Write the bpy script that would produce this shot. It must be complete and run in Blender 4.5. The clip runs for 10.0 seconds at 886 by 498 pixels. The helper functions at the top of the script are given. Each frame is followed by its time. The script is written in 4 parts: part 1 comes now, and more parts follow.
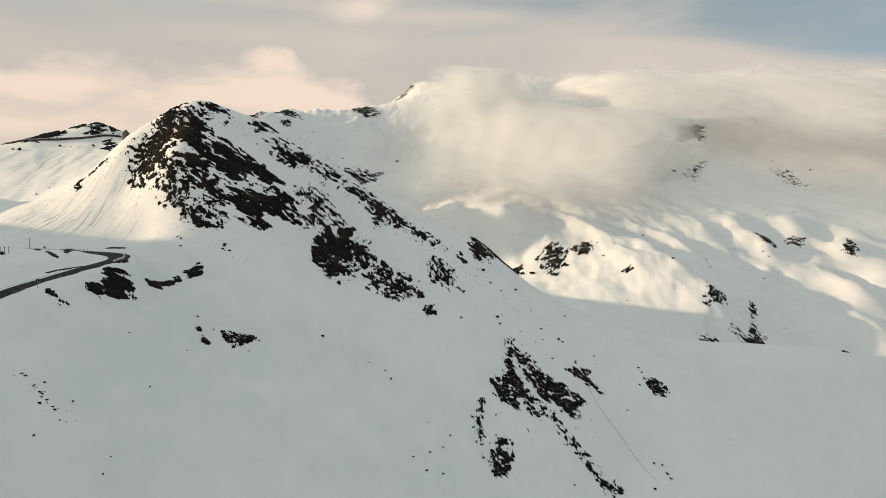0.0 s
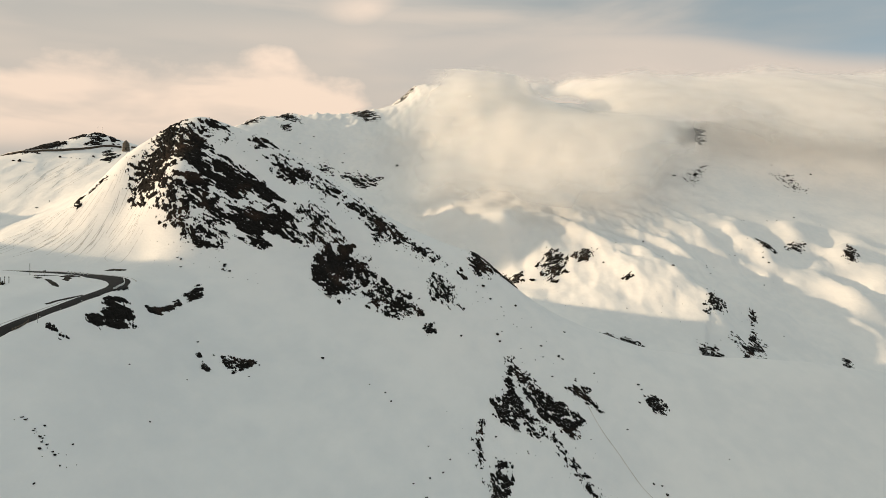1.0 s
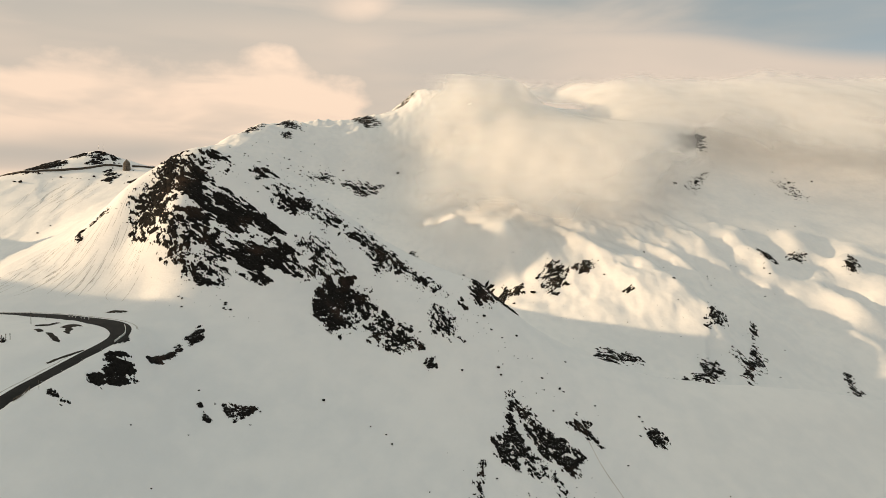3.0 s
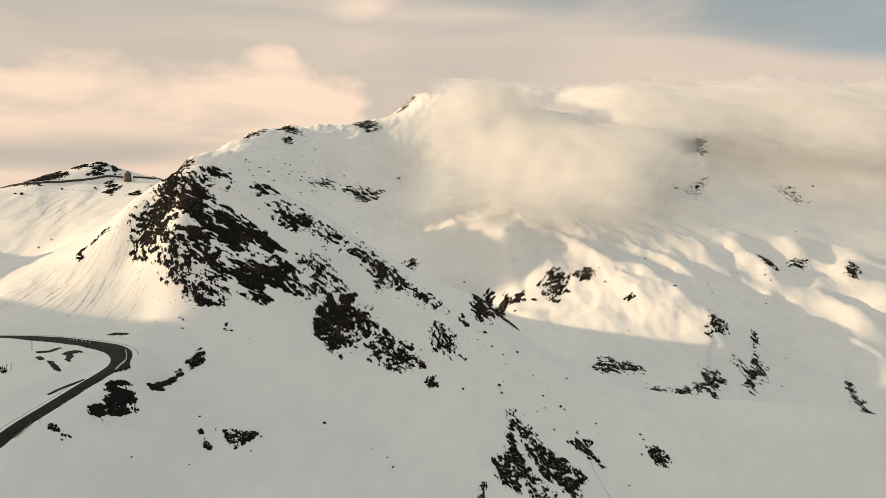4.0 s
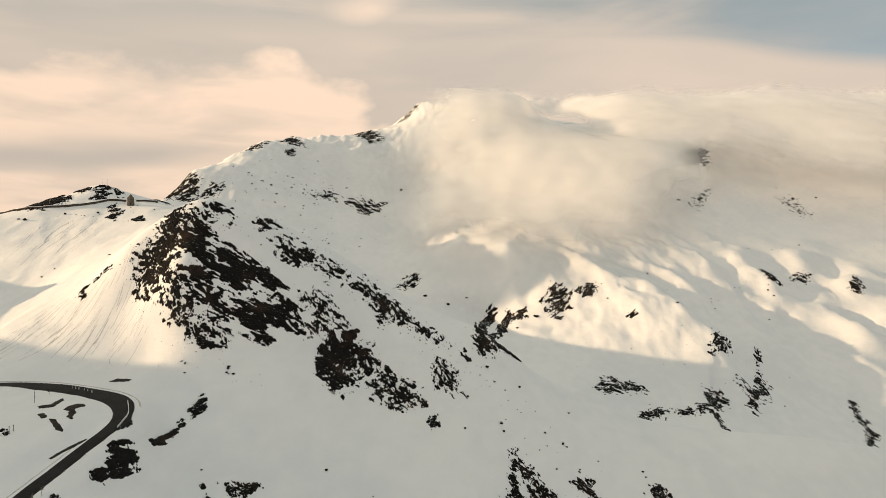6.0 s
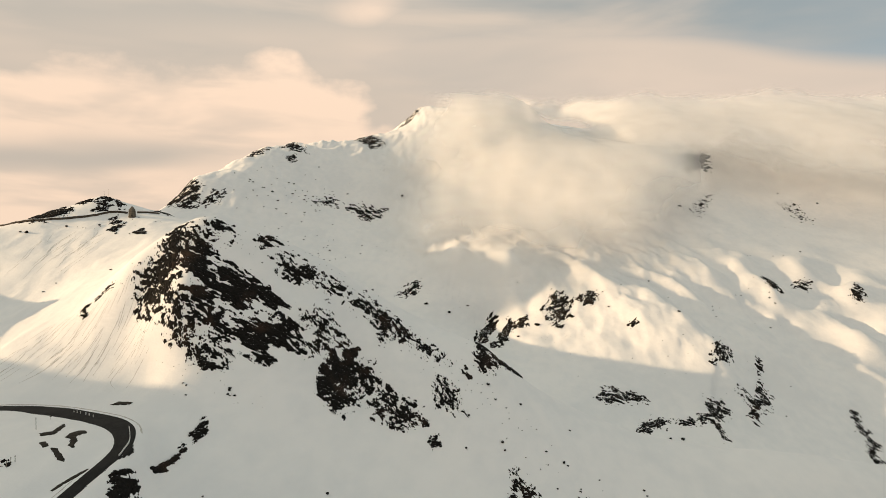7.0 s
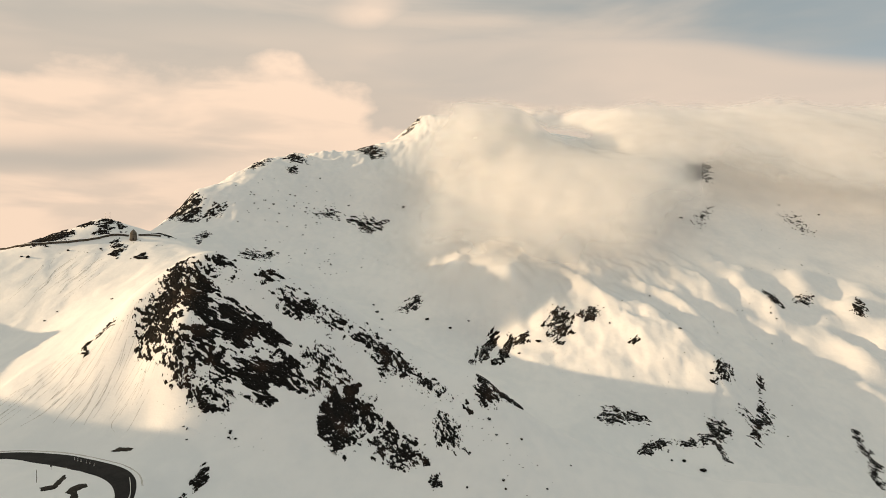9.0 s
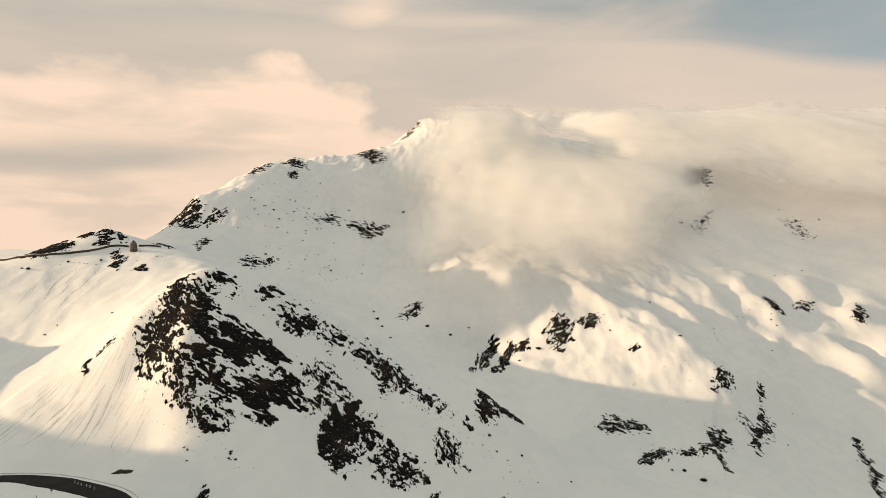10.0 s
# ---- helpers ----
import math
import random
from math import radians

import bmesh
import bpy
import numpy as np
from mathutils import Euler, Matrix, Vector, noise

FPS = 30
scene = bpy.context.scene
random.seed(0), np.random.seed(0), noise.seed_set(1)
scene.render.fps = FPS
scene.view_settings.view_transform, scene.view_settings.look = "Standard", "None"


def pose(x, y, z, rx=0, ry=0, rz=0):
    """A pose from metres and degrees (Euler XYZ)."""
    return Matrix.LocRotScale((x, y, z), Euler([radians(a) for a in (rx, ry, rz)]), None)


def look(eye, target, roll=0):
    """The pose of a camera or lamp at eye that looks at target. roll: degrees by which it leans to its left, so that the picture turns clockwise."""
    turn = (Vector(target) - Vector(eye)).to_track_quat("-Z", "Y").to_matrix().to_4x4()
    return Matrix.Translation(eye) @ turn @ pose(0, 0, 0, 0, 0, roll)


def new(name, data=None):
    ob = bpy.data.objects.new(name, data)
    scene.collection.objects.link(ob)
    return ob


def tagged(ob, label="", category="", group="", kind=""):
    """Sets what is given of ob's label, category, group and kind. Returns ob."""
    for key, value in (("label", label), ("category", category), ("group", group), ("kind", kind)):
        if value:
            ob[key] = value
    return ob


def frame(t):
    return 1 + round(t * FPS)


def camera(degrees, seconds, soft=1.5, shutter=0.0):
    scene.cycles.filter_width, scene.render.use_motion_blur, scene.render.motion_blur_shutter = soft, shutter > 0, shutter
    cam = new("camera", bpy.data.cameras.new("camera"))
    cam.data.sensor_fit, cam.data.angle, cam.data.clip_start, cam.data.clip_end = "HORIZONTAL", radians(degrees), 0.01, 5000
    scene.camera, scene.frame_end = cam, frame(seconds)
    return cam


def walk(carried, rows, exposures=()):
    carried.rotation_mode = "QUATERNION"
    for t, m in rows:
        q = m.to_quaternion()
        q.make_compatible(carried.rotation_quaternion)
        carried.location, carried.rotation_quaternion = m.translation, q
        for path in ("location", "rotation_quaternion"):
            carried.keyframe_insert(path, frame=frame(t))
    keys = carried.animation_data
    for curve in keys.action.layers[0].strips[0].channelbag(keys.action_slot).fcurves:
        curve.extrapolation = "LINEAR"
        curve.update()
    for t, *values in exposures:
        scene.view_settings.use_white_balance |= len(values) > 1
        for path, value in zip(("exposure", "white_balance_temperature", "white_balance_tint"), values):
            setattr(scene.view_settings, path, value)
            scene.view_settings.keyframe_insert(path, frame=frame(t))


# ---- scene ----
cam = camera(72.0, 10.0, soft=0.45)
ROWS = [
    (0.0, 0.00, 0.00, 0.00, 0.000, -1.000, 0.000),
    (0.5, 0.05, 0.04, 5.12, 0.012, -0.998, -0.006),
    (1.0, 0.06, 0.13, 10.14, 0.014, -1.028, -0.010),
    (1.5, 0.02, 0.29, 15.07, 0.012, -1.091, -0.016),
    (2.0, -0.12, 0.50, 19.97, 0.020, -1.155, -0.028),
    (2.5, -0.20, 0.66, 24.88, 0.040, -1.195, -0.040),
    (4.0, -0.22, 1.07, 39.80, 0.142, -1.157, -0.034),
    (4.5, -0.17, 1.25, 44.75, 0.198, -1.106, -0.034),
    (5.0, -0.11, 1.42, 49.73, 0.257, -1.050, -0.038),
    (5.5, -0.06, 1.56, 54.77, 0.313, -0.996, -0.046),
    (7.0, -0.15, 1.59, 69.94, 0.460, -0.838, -0.076),
    (7.5, -0.18, 1.63, 74.99, 0.498, -0.793, -0.096),
    (8.0, -0.20, 1.75, 80.05, 0.523, -0.745, -0.125),
    (8.5, -0.25, 1.93, 85.11, 0.540, -0.694, -0.152),
    (9.0, -0.33, 2.09, 90.14, 0.550, -0.656, -0.168),
    (9.5, -0.42, 2.24, 95.11, 0.554, -0.640, -0.167),
    (10.0, -0.52, 2.39, 100.02, 0.560, -0.634, -0.165),
]
EYE = 160.0
walk(cam, [(t, pose(x, y, EYE + z, 90 + pitch, roll, yaw)) for t, x, y, z, yaw, pitch, roll in ROWS],
     exposures=[(0.0, -0.26, 6450, 9), (1.2, -0.22, 6750, 10.5), (2.5, -0.20, 7050, 12), (5.5, -0.19, 7150, 13), (10.0, -0.20, 7180, 13)])

# ---- world, sun ----
SUN_ELEVATION, SUN_AZIMUTH = 13.8, 5.5   # degrees; azimuth from due left towards behind the camera
sun_data = bpy.data.lights.new("sun", "SUN")
sun_data.energy, sun_data.angle, sun_data.color = 5.0, radians(0.8), (1.0, 0.742, 0.47)
sun = new("sun", sun_data)
ce = math.cos(radians(SUN_ELEVATION))
sun_way = Vector((-ce * math.cos(radians(SUN_AZIMUTH)), -ce * math.sin(radians(SUN_AZIMUTH)), math.sin(radians(SUN_ELEVATION))))
sun.matrix_world = look(sun_way * 100 + Vector((0, 0, EYE)), (0, 0, EYE))


def node(nt, kind, **settings):
    """A shader node with its inputs set by name."""
    n = nt.nodes.new(kind)
    for k, v in settings.items():
        n.inputs[k].default_value = v
    return n


def mixed(nt, fac, a, b):
    """A colour mix; each of the three is a socket or a value."""
    n = nt.nodes.new("ShaderNodeMix")
    n.data_type = "RGBA"
    for k, v in ((0, fac), (6, a), (7, b)):
        if isinstance(v, bpy.types.NodeSocket):
            nt.links.new(v, n.inputs[k])
        else:
            n.inputs[k].default_value = v
    return n.outputs[2]


def sums(nt, op, a, b, c=None):
    n = nt.nodes.new("ShaderNodeMath")
    n.operation = op
    for k, v in enumerate((a, b, c)):
        if isinstance(v, bpy.types.NodeSocket):
            nt.links.new(v, n.inputs[k])
        elif v is not None:
            n.inputs[k].default_value = v
    return n.outputs[0]


def between(nt, v, low, high):
    """0 below low, 1 above high, smooth between."""
    n = nt.nodes.new("ShaderNodeMapRange")
    n.interpolation_type = "SMOOTHSTEP"
    nt.links.new(v, n.inputs[0])
    n.inputs[1].default_value, n.inputs[2].default_value = low, high
    return n.outputs[0]


def noise_at(nt, vector, scale, detail=4.0, rough=0.55, stretch=(1, 1, 1), shift=(0, 0, 0), distort=0.0):
    m = nt.nodes.new("ShaderNodeMapping")
    m.inputs["Scale"].default_value, m.inputs["Location"].default_value = stretch, shift
    nt.links.new(vector, m.inputs[0])
    n = node(nt, "ShaderNodeTexNoise", Scale=scale, Detail=detail, Roughness=rough, Distortion=distort)
    nt.links.new(m.outputs[0], n.inputs["Vector"])
    return n.outputs[0]


def make_world():
    """Evening sky: clear blue overhead, streaked and heaped clouds in warm light lower down."""
    w = bpy.data.worlds.new("evening_sky")
    w.use_nodes = True
    nt = w.node_tree
    nt.nodes.clear()
    out, bg = nt.nodes.new("ShaderNodeOutputWorld"), nt.nodes.new("ShaderNodeBackground")
    sky = nt.nodes.new("ShaderNodeTexSky")
    sky.sky_type, sky.sun_disc = "NISHITA", False
    sky.sun_elevation, sky.sun_rotation = radians(SUN_ELEVATION), radians(270 - SUN_AZIMUTH)
    sky.air_density, sky.dust_density, sky.altitude = 1.0, 2.0, 2400
    way = nt.nodes.new("ShaderNodeTexCoord").outputs["Generated"]
    xyz = nt.nodes.new("ShaderNodeSeparateXYZ")
    nt.links.new(way, xyz.inputs[0])
    x, y, z = xyz.outputs
    streaks = noise_at(nt, way, 1.7, 5, 0.5, (1.0, 1.0, 5.0), (0.35, 0.1, 0.6), 0.5)
    heaps = noise_at(nt, way, 6.5, 6, 0.52, (1.0, 1.0, 1.7), (1.4, 0.2, 0.1), 0.1)
    soft = noise_at(nt, way, 2.6, 3, 0.5, (1.0, 1.0, 3.2), (2.1, 0.6, 0.3), 0.3)
    # bearing and height above the horizon, as slopes towards the north
    ahead = sums(nt, "MAXIMUM", y, 0.25)
    p, q = sums(nt, "DIVIDE", x, ahead), sums(nt, "DIVIDE", z, ahead)
    q = sums(nt, "MULTIPLY_ADD", sums(nt, "SUBTRACT", soft, 0.5), 0.07, q)

    def hump(middle, half):
        d = sums(nt, "DIVIDE", sums(nt, "SUBTRACT", p, middle), half)
        return sums(nt, "POWER", math.e, sums(nt, "MULTIPLY", sums(nt, "MULTIPLY", d, d), -1.0))

    def layer(middle, half):
        d = sums(nt, "DIVIDE", sums(nt, "SUBTRACT", q, middle), half)
        return sums(nt, "POWER", math.e, sums(nt, "MULTIPLY", sums(nt, "MULTIPLY", d, d), -1.0))
    # thinner cover overhead and towards the right, full cover near the horizon
    cover = sums(nt, "ADD", sums(nt, "MULTIPLY_ADD", sums(nt, "MINIMUM", z, 0.42), -1.5, 0.72), sums(nt, "MULTIPLY", x, -0.50))
    cover = sums(nt, "MULTIPLY_ADD", between(nt, sums(nt, "ADD", cover, streaks), 0.38, 0.92), 0.70, 0.30)
    # a sheet of high cloud whose upper edge sinks towards the right
    edge = sums(nt, "SUBTRACT", sums(nt, "MULTIPLY_ADD", between(nt, p, 0.25, 0.75), -0.05, 0.350), q)
    sheet_cloud = between(nt, edge, -0.035, 0.03)
    cover = sums(nt, "MAXIMUM", cover, sums(nt, "MULTIPLY", sheet_cloud, 0.88))
    # a deck of heaped cloud catches the low sun; its lumpy top sinks towards the right, grey bands lie in it
    top = sums(nt, "MULTIPLY_ADD", between(nt, p, -0.34, 0.06), -0.13, 0.275)
    top = sums(nt, "MULTIPLY_ADD", hump(-0.285, 0.05), 0.020, sums(nt, "MULTIPLY_ADD", hump(-0.64, 0.07), 0.035, top))
    top = sums(nt, "MULTIPLY_ADD", sums(nt, "SUBTRACT", heaps, 0.5), 0.16, top)
    deck = between(nt, sums(nt, "SUBTRACT", top, q), -0.022, 0.034)
    rifts = noise_at(nt, way, 3.2, 4, 0.5, (1.0, 1.0, 5.0), (0.2, 0.9, 0.55), 0.3)
    lit = sums(nt, "MULTIPLY", deck, sums(nt, "MULTIPLY_ADD", between(nt, rifts, 0.50, 0.68), -0.42, 1.0))
    grey = sums(nt, "MULTIPLY", layer(0.148, 0.024), between(nt, p, -0.26, -0.50))
    lit = sums(nt, "MULTIPLY", lit, sums(nt, "MULTIPLY_ADD", heaps, 0.7, 0.68))
    lit = sums(nt, "MAXIMUM", lit, sums(nt, "MULTIPLY", sheet_cloud, sums(nt, "MULTIPLY_ADD", between(nt, p, -0.15, 0.45), 0.22, sums(nt, "MULTIPLY_ADD", soft, 0.9, -0.17))))
    wisp = sums(nt, "MULTIPLY", sums(nt, "MULTIPLY", layer(0.375, 0.022), hump(-0.14, 0.06)), sums(nt, "MULTIPLY_ADD", heaps, 1.4, -0.05))
    lit = sums(nt, "MAXIMUM", lit, wisp)
    high = sums(nt, "MULTIPLY", between(nt, streaks, 0.45, 0.70), 0.30)
    lit = sums(nt, "MAXIMUM", lit, high)
    lit = sums(nt, "MULTIPLY", lit, sums(nt, "MULTIPLY_ADD", grey, -0.85, 1.0))
    cloud = mixed(nt, lit, (0.60, 0.585, 0.545, 1), (1.14, 0.92, 0.75, 1))
    # overhead the clouds are no longer warmed by the low sun
    cloud = mixed(nt, between(nt, z, 0.34, 0.75), cloud, (0.575, 0.592, 0.54, 1))
    # an overcast dome: brighter towards the zenith
    dome = sums(nt, "MULTIPLY_ADD", sums(nt, "POWER", sums(nt, "MAXIMUM", z, 0.0), 2.0), 1.00, 0.90)
    brighter = nt.nodes.new("ShaderNodeVectorMath")
    brighter.operation = "SCALE"
    nt.links.new(cloud, brighter.inputs[0])
    nt.links.new(dome, brighter.inputs["Scale"])
    cloud = brighter.outputs[0]
    clear = nt.nodes.new("ShaderNodeVectorMath")
    clear.operation = "SCALE"
    nt.links.new(sky.outputs[0], clear.inputs[0])
    clear.inputs["Scale"].default_value = 0.14
    # haze of fine ice lends the clear parts a greenish cast
    hazy = mixed(nt, 0.36, clear.outputs[0], (0.36, 0.54, 0.50, 1))
    nt.links.new(mixed(nt, cover, hazy, cloud), bg.inputs[0])
    bg.inputs[1].default_value = 1.0
    nt.links.new(bg.outputs[0], out.inputs[0])
    scene.world = w


make_world()


# ---- materials ----
def material(name):
    m = bpy.data.materials.new(name)
    m.use_nodes = True
    return m, m.node_tree, m.node_tree.nodes["Principled BSDF"]


def bump(nt, b, height, strength, distance):
    n = node(nt, "ShaderNodeBump", Strength=strength, Distance=distance)
    nt.links.new(height, n.inputs["Height"])
    nt.links.new(n.outputs[0], b.inputs["Normal"])


def place(nt):
    return nt.nodes.new("ShaderNodeNewGeometry").outputs["Position"]


def plain(name, low, high, scale, rough=0.85, relief=0.05, metal=0.0):
    """Two-tone grain at two sizes, with relief."""
    m, nt, b = material(name)
    p = place(nt)
    fine, coarse = noise_at(nt, p, scale, 5, 0.6), noise_at(nt, p, scale * 0.13, 3, 0.5)
    f = between(nt, sums(nt, "MULTIPLY_ADD", coarse, 0.6, sums(nt, "MULTIPLY", fine, 0.5)), 0.38, 0.7)
    nt.links.new(mixed(nt, f, (*low, 1), (*high, 1)), b.inputs["Base Color"])
    b.inputs["Roughness"].default_value, b.inputs["Metallic"].default_value = rough, metal
    b.inputs["Specular IOR Level"].default_value = 0.15
    bump(nt, b, fine, 0.6, relief)
    return m


def snow_material():
    m, nt, b = material("snow")
    p = place(nt)
    broad, drift, grain = noise_at(nt, p, 0.012, 4, 0.5), noise_at(nt, p, 0.09, 5, 0.55, (1.0, 0.6, 1.4)), noise_at(nt, p, 1.3, 3, 0.6)
    tone = between(nt, sums(nt, "MULTIPLY_ADD", drift, 0.4, sums(nt, "MULTIPLY", broad, 0.6)), 0.35, 0.65)
    nt.links.new(mixed(nt, tone, (0.80, 0.805, 0.81, 1), (0.88, 0.87, 0.86, 1)), b.inputs["Base Color"])
    b.inputs["Roughness"].default_value = 0.75
    b.inputs["Specular IOR Level"].default_value = 0.2
    bump(nt, b, sums(nt, "MULTIPLY_ADD", grain, 0.12, drift), 0.35, 2.2)
    return m


def rock_material():
    """Schist: near-black brown, rust patches, thin bedding lines, a dust of snow on what lies flat."""
    m, nt, b = material("rock")
    p = place(nt)
    patch, fine = noise_at(nt, p, 0.05, 4, 0.6), noise_at(nt, p, 1.1, 5, 0.65, (0.6, 0.6, 1.6))
    rust = between(nt, patch, 0.52, 0.72)
    body = mixed(nt, between(nt, fine, 0.3, 0.75), (0.004, 0.0036, 0.0032, 1), (0.017, 0.0145, 0.0125, 1))
    body = mixed(nt, sums(nt, "MULTIPLY", rust, 0.45), body, (0.064, 0.038, 0.026, 1))
    up = nt.nodes.new("ShaderNodeSeparateXYZ")
    nt.links.new(nt.nodes.new("ShaderNodeNewGeometry").outputs["Normal"], up.inputs[0])
    dust = between(nt, sums(nt, "MULTIPLY_ADD", noise_at(nt, p, 0.7, 4, 0.7), 0.75, up.outputs[2]), 1.31, 1.40)
    nt.links.new(mixed(nt, dust, body, (0.80, 0.81, 0.82, 1)), b.inputs["Base Color"])
    b.inputs["Roughness"].default_value = 0.9
    b.inputs["Specular IOR Level"].default_value = 0.15
    bump(nt, b, fine, 0.8, 0.5)
    return m


SNOW, ROCK = snow_material(), rock_material()
ASPHALT = plain("asphalt", (0.010, 0.010, 0.010), (0.022, 0.021, 0.021), 1.2, 0.8, 0.02)
DIRT = plain("bare_earth", (0.018, 0.015, 0.012), (0.05, 0.042, 0.034), 0.9, 0.95, 0.1)
DIRTY_SNOW = plain("dirty_snow", (0.40, 0.37, 0.34), (0.62, 0.60, 0.57), 0.8, 0.9, 0.1)
MASONRY = plain("rubble_masonry", (0.045, 0.037, 0.029), (0.10, 0.082, 0.066), 1.0, 0.9, 0.1)
STONE_TOWER = plain("tower_stone", (0.09, 0.077, 0.062), (0.17, 0.148, 0.12), 0.7, 0.9, 0.08)
TRACK = plain("stone_track", (0.56, 0.53, 0.49), (0.76, 0.73, 0.69), 0.8, 0.9, 0.1)
WOOD = plain("weathered_wood", (0.07, 0.055, 0.04), (0.15, 0.12, 0.09), 3.0, 0.85, 0.01)
STEEL = plain("galvanised_steel", (0.22, 0.22, 0.22), (0.38, 0.38, 0.37), 3.0, 0.5, 0.003, 0.8)
WHITE_PAINT = plain("white_paint", (0.60, 0.60, 0.58), (0.80, 0.80, 0.78), 3.0, 0.6, 0.002)
# ---- landform: crest, brow and valley lines; heights from the level of the first eye ----
LINES = {
    "pass_crest": [(-640, 500, 55), (-520, 520, 70), (-430, 540, 80), (-386, 551, 85), (-357, 561, 96), (-338, 592, 113), (-303, 588, 101), (-285, 608, 97), (-220, 560, 79)],
    "pass_bench": [(-335, 550, 85), (-311, 562, 89), (-296, 572, 92)],
    "pass_saddle": [(-220, 560, 79), (-185, 465, 68), (-158, 395, 74)],
    "summit_crest": [(-177, 345, 52), (-171, 352, 61), (-166, 362, 72), (-156, 368, 81), (-148, 371, 84), (-110, 377, 68), (-70, 391, 45), (-31, 400, 18), (23, 404, -2), (60, 412, -32), (115, 418, -57), (170, 415, -69), (245, 402, -72), (320, 400, -82), (420, 400, -105)],
    "summit_flank": [(-170, 338, 38), (-160, 322, 24), (-146, 303, 4)],
    "face_middle": [(-144, 325, 47), (-96, 366, 42), (-75, 353, 26), (-61, 350, -2), (1, 360, -17), (27, 380, -21)],
    "face_foot": [(-125, 296, 2), (-105, 296, -6), (-70, 318, -14), (-30, 337, -27), (-10, 337, -32), (31, 344, -46), (69, 350, -60), (120, 342, -84)],
    "road_lower_leg": [(-118, 140, -20), (-122, 170, -15), (-122, 190, -12.3), (-122, 205, -10.3), (-121.5, 220, -8.7), (-128, 240, -7.3)],
    "road_upper_leg": [(-143, 256, -6.2), (-160, 262, -5.6), (-175, 266, -5), (-200, 267, -4.5), (-250, 252, -4), (-320, 225, -4)],
    "fan": [(-290, 433, 27), (-206, 340, 27)],
    "fan_middle": [(-235, 345, 18), (-199, 325, 13.5), (-175, 320, 14), (-152, 312, 13)],
    "fan_foot": [(-240, 298, 1), (-200, 291, 1), (-165, 287, -1), (-140, 284, -3)],
    "bowl_floor": [(-400, 420, 30), (-340, 390, 14), (-290, 330, 2), (-240, 290, -2)],
    "near_slope": [(-84, 173, -43), (-89, 130, -37), (-91, 230, -37), (-82, 241, -40), (-53, 275, -44), (-26, 273, -59), (51, 309, -77), (76, 331, -73), (24, 251, -91), (78, 275, -111)],
    "near_hollow": [(-200, 100, -22), (-110, 60, -50), (0, 130, -105), (110, 240, -135), (242, 388, -74), (250, 260, -140), (400, 250, -165)],
    "behind": [(0, -80, -120), (-250, -200, -40), (200, -200, -180), (0, -600, -200), (-700, -700, -100), (700, -500, -240)],
    "valley": [(-60, 620, -40), (60, 560, -90), (180, 540, -140), (300, 540, -170), (450, 560, -185), (700, 600, -195), (1000, 620, -200)],
    "far_rim": [(120, 690, -104), (200, 708, -108), (264, 645, -145), (304, 698, -124), (349, 732, -106), (390, 750, -122), (506, 735, -154), (700, 780, -150), (1000, 800, -150)],
    "far_bench": [(-66, 958, -9), (55, 899, -56), (168, 884, -31), (254, 843, -43), (351, 785, -78), (490, 912, -68), (538, 1025, -7), (688, 1031, -16), (950, 1050, -30)],
    "far_face": [(-409, 1024, 127), (-292, 1000, 68), (-191, 1007, 45), (-110, 1006, 31), (4, 1000, 47), (98, 960, 32)],
    "far_hollow": [(-190, 1060, 66), (-90, 1062, 50), (10, 1064, 54)],
    # lower end lies hidden behind the pass, kept high to shade the far face
    "knob_shoulder": [(-412, 1010, 122), (-432, 940, 100), (-428, 865, 90)],
    "far_shelf": [(-378, 1090, 170), (-270, 1197, 158), (-169, 1226, 123), (150, 1300, 130), (552, 1336, 162), (729, 1338, 137), (789, 1312, 111), (1100, 1300, 110)],
    "far_crest": [(-580, 1020, 60), (-503, 1077, 119), (-444, 1080, 184), (-405, 1200, 232), (-394, 1290, 264), (-350, 1374, 284), (-278, 1550, 302), (-225, 1646, 333), (-167, 1750, 371), (-92, 1906, 482), (150, 1950, 450), (400, 1850, 400), (630, 1650, 320), (1000, 1650, 330), (1500, 1600, 300)],
    "far_back": [(-700, 1250, -40), (-550, 1500, 60), (-420, 1900, 120), (-150, 2300, 250), (600, 2300, 200), (1600, 2200, 120)],
    "pass_back": [(-650, 760, -60), (-420, 800, -40), (-330, 820, 20)],
    "west": [(-900, 600, 60), (-900, 100, 80), (-600, -100, 20)],
    # added ridge, out of view: its height shades the road bend and fan foot
    "unseen_shade_ridge": [(-600, -60, 172), (-560, 40, 176), (-530, 110, 170), (-512, 175, 160), (-505, 222, 128), (-502, 250, 86), (-500, 285, 76), (-520, 330, 38)],
    # added bump, out of view, casts the shadow patch at the bowl's left edge
    "unseen_shade_spur": [(-450, 362, 62), (-435, 390, 72), (-455, 425, 60)],
    # invented peak off to the left, only there to shade the far face
    "unseen_shade_peak": [(-840, 795, 110), (-830, 835, 250), (-830, 880, 268), (-835, 950, 270), (-838, 985, 270), (-850, 1020, 150)],
    # low ground around the added peak, keeps its flank out of view
    "unseen_peak_foot": [(-700, 760, 0), (-690, 850, 20), (-700, 940, 30), (-730, 1020, 20), (-620, 820, 10), (-640, 900, 10)],
}
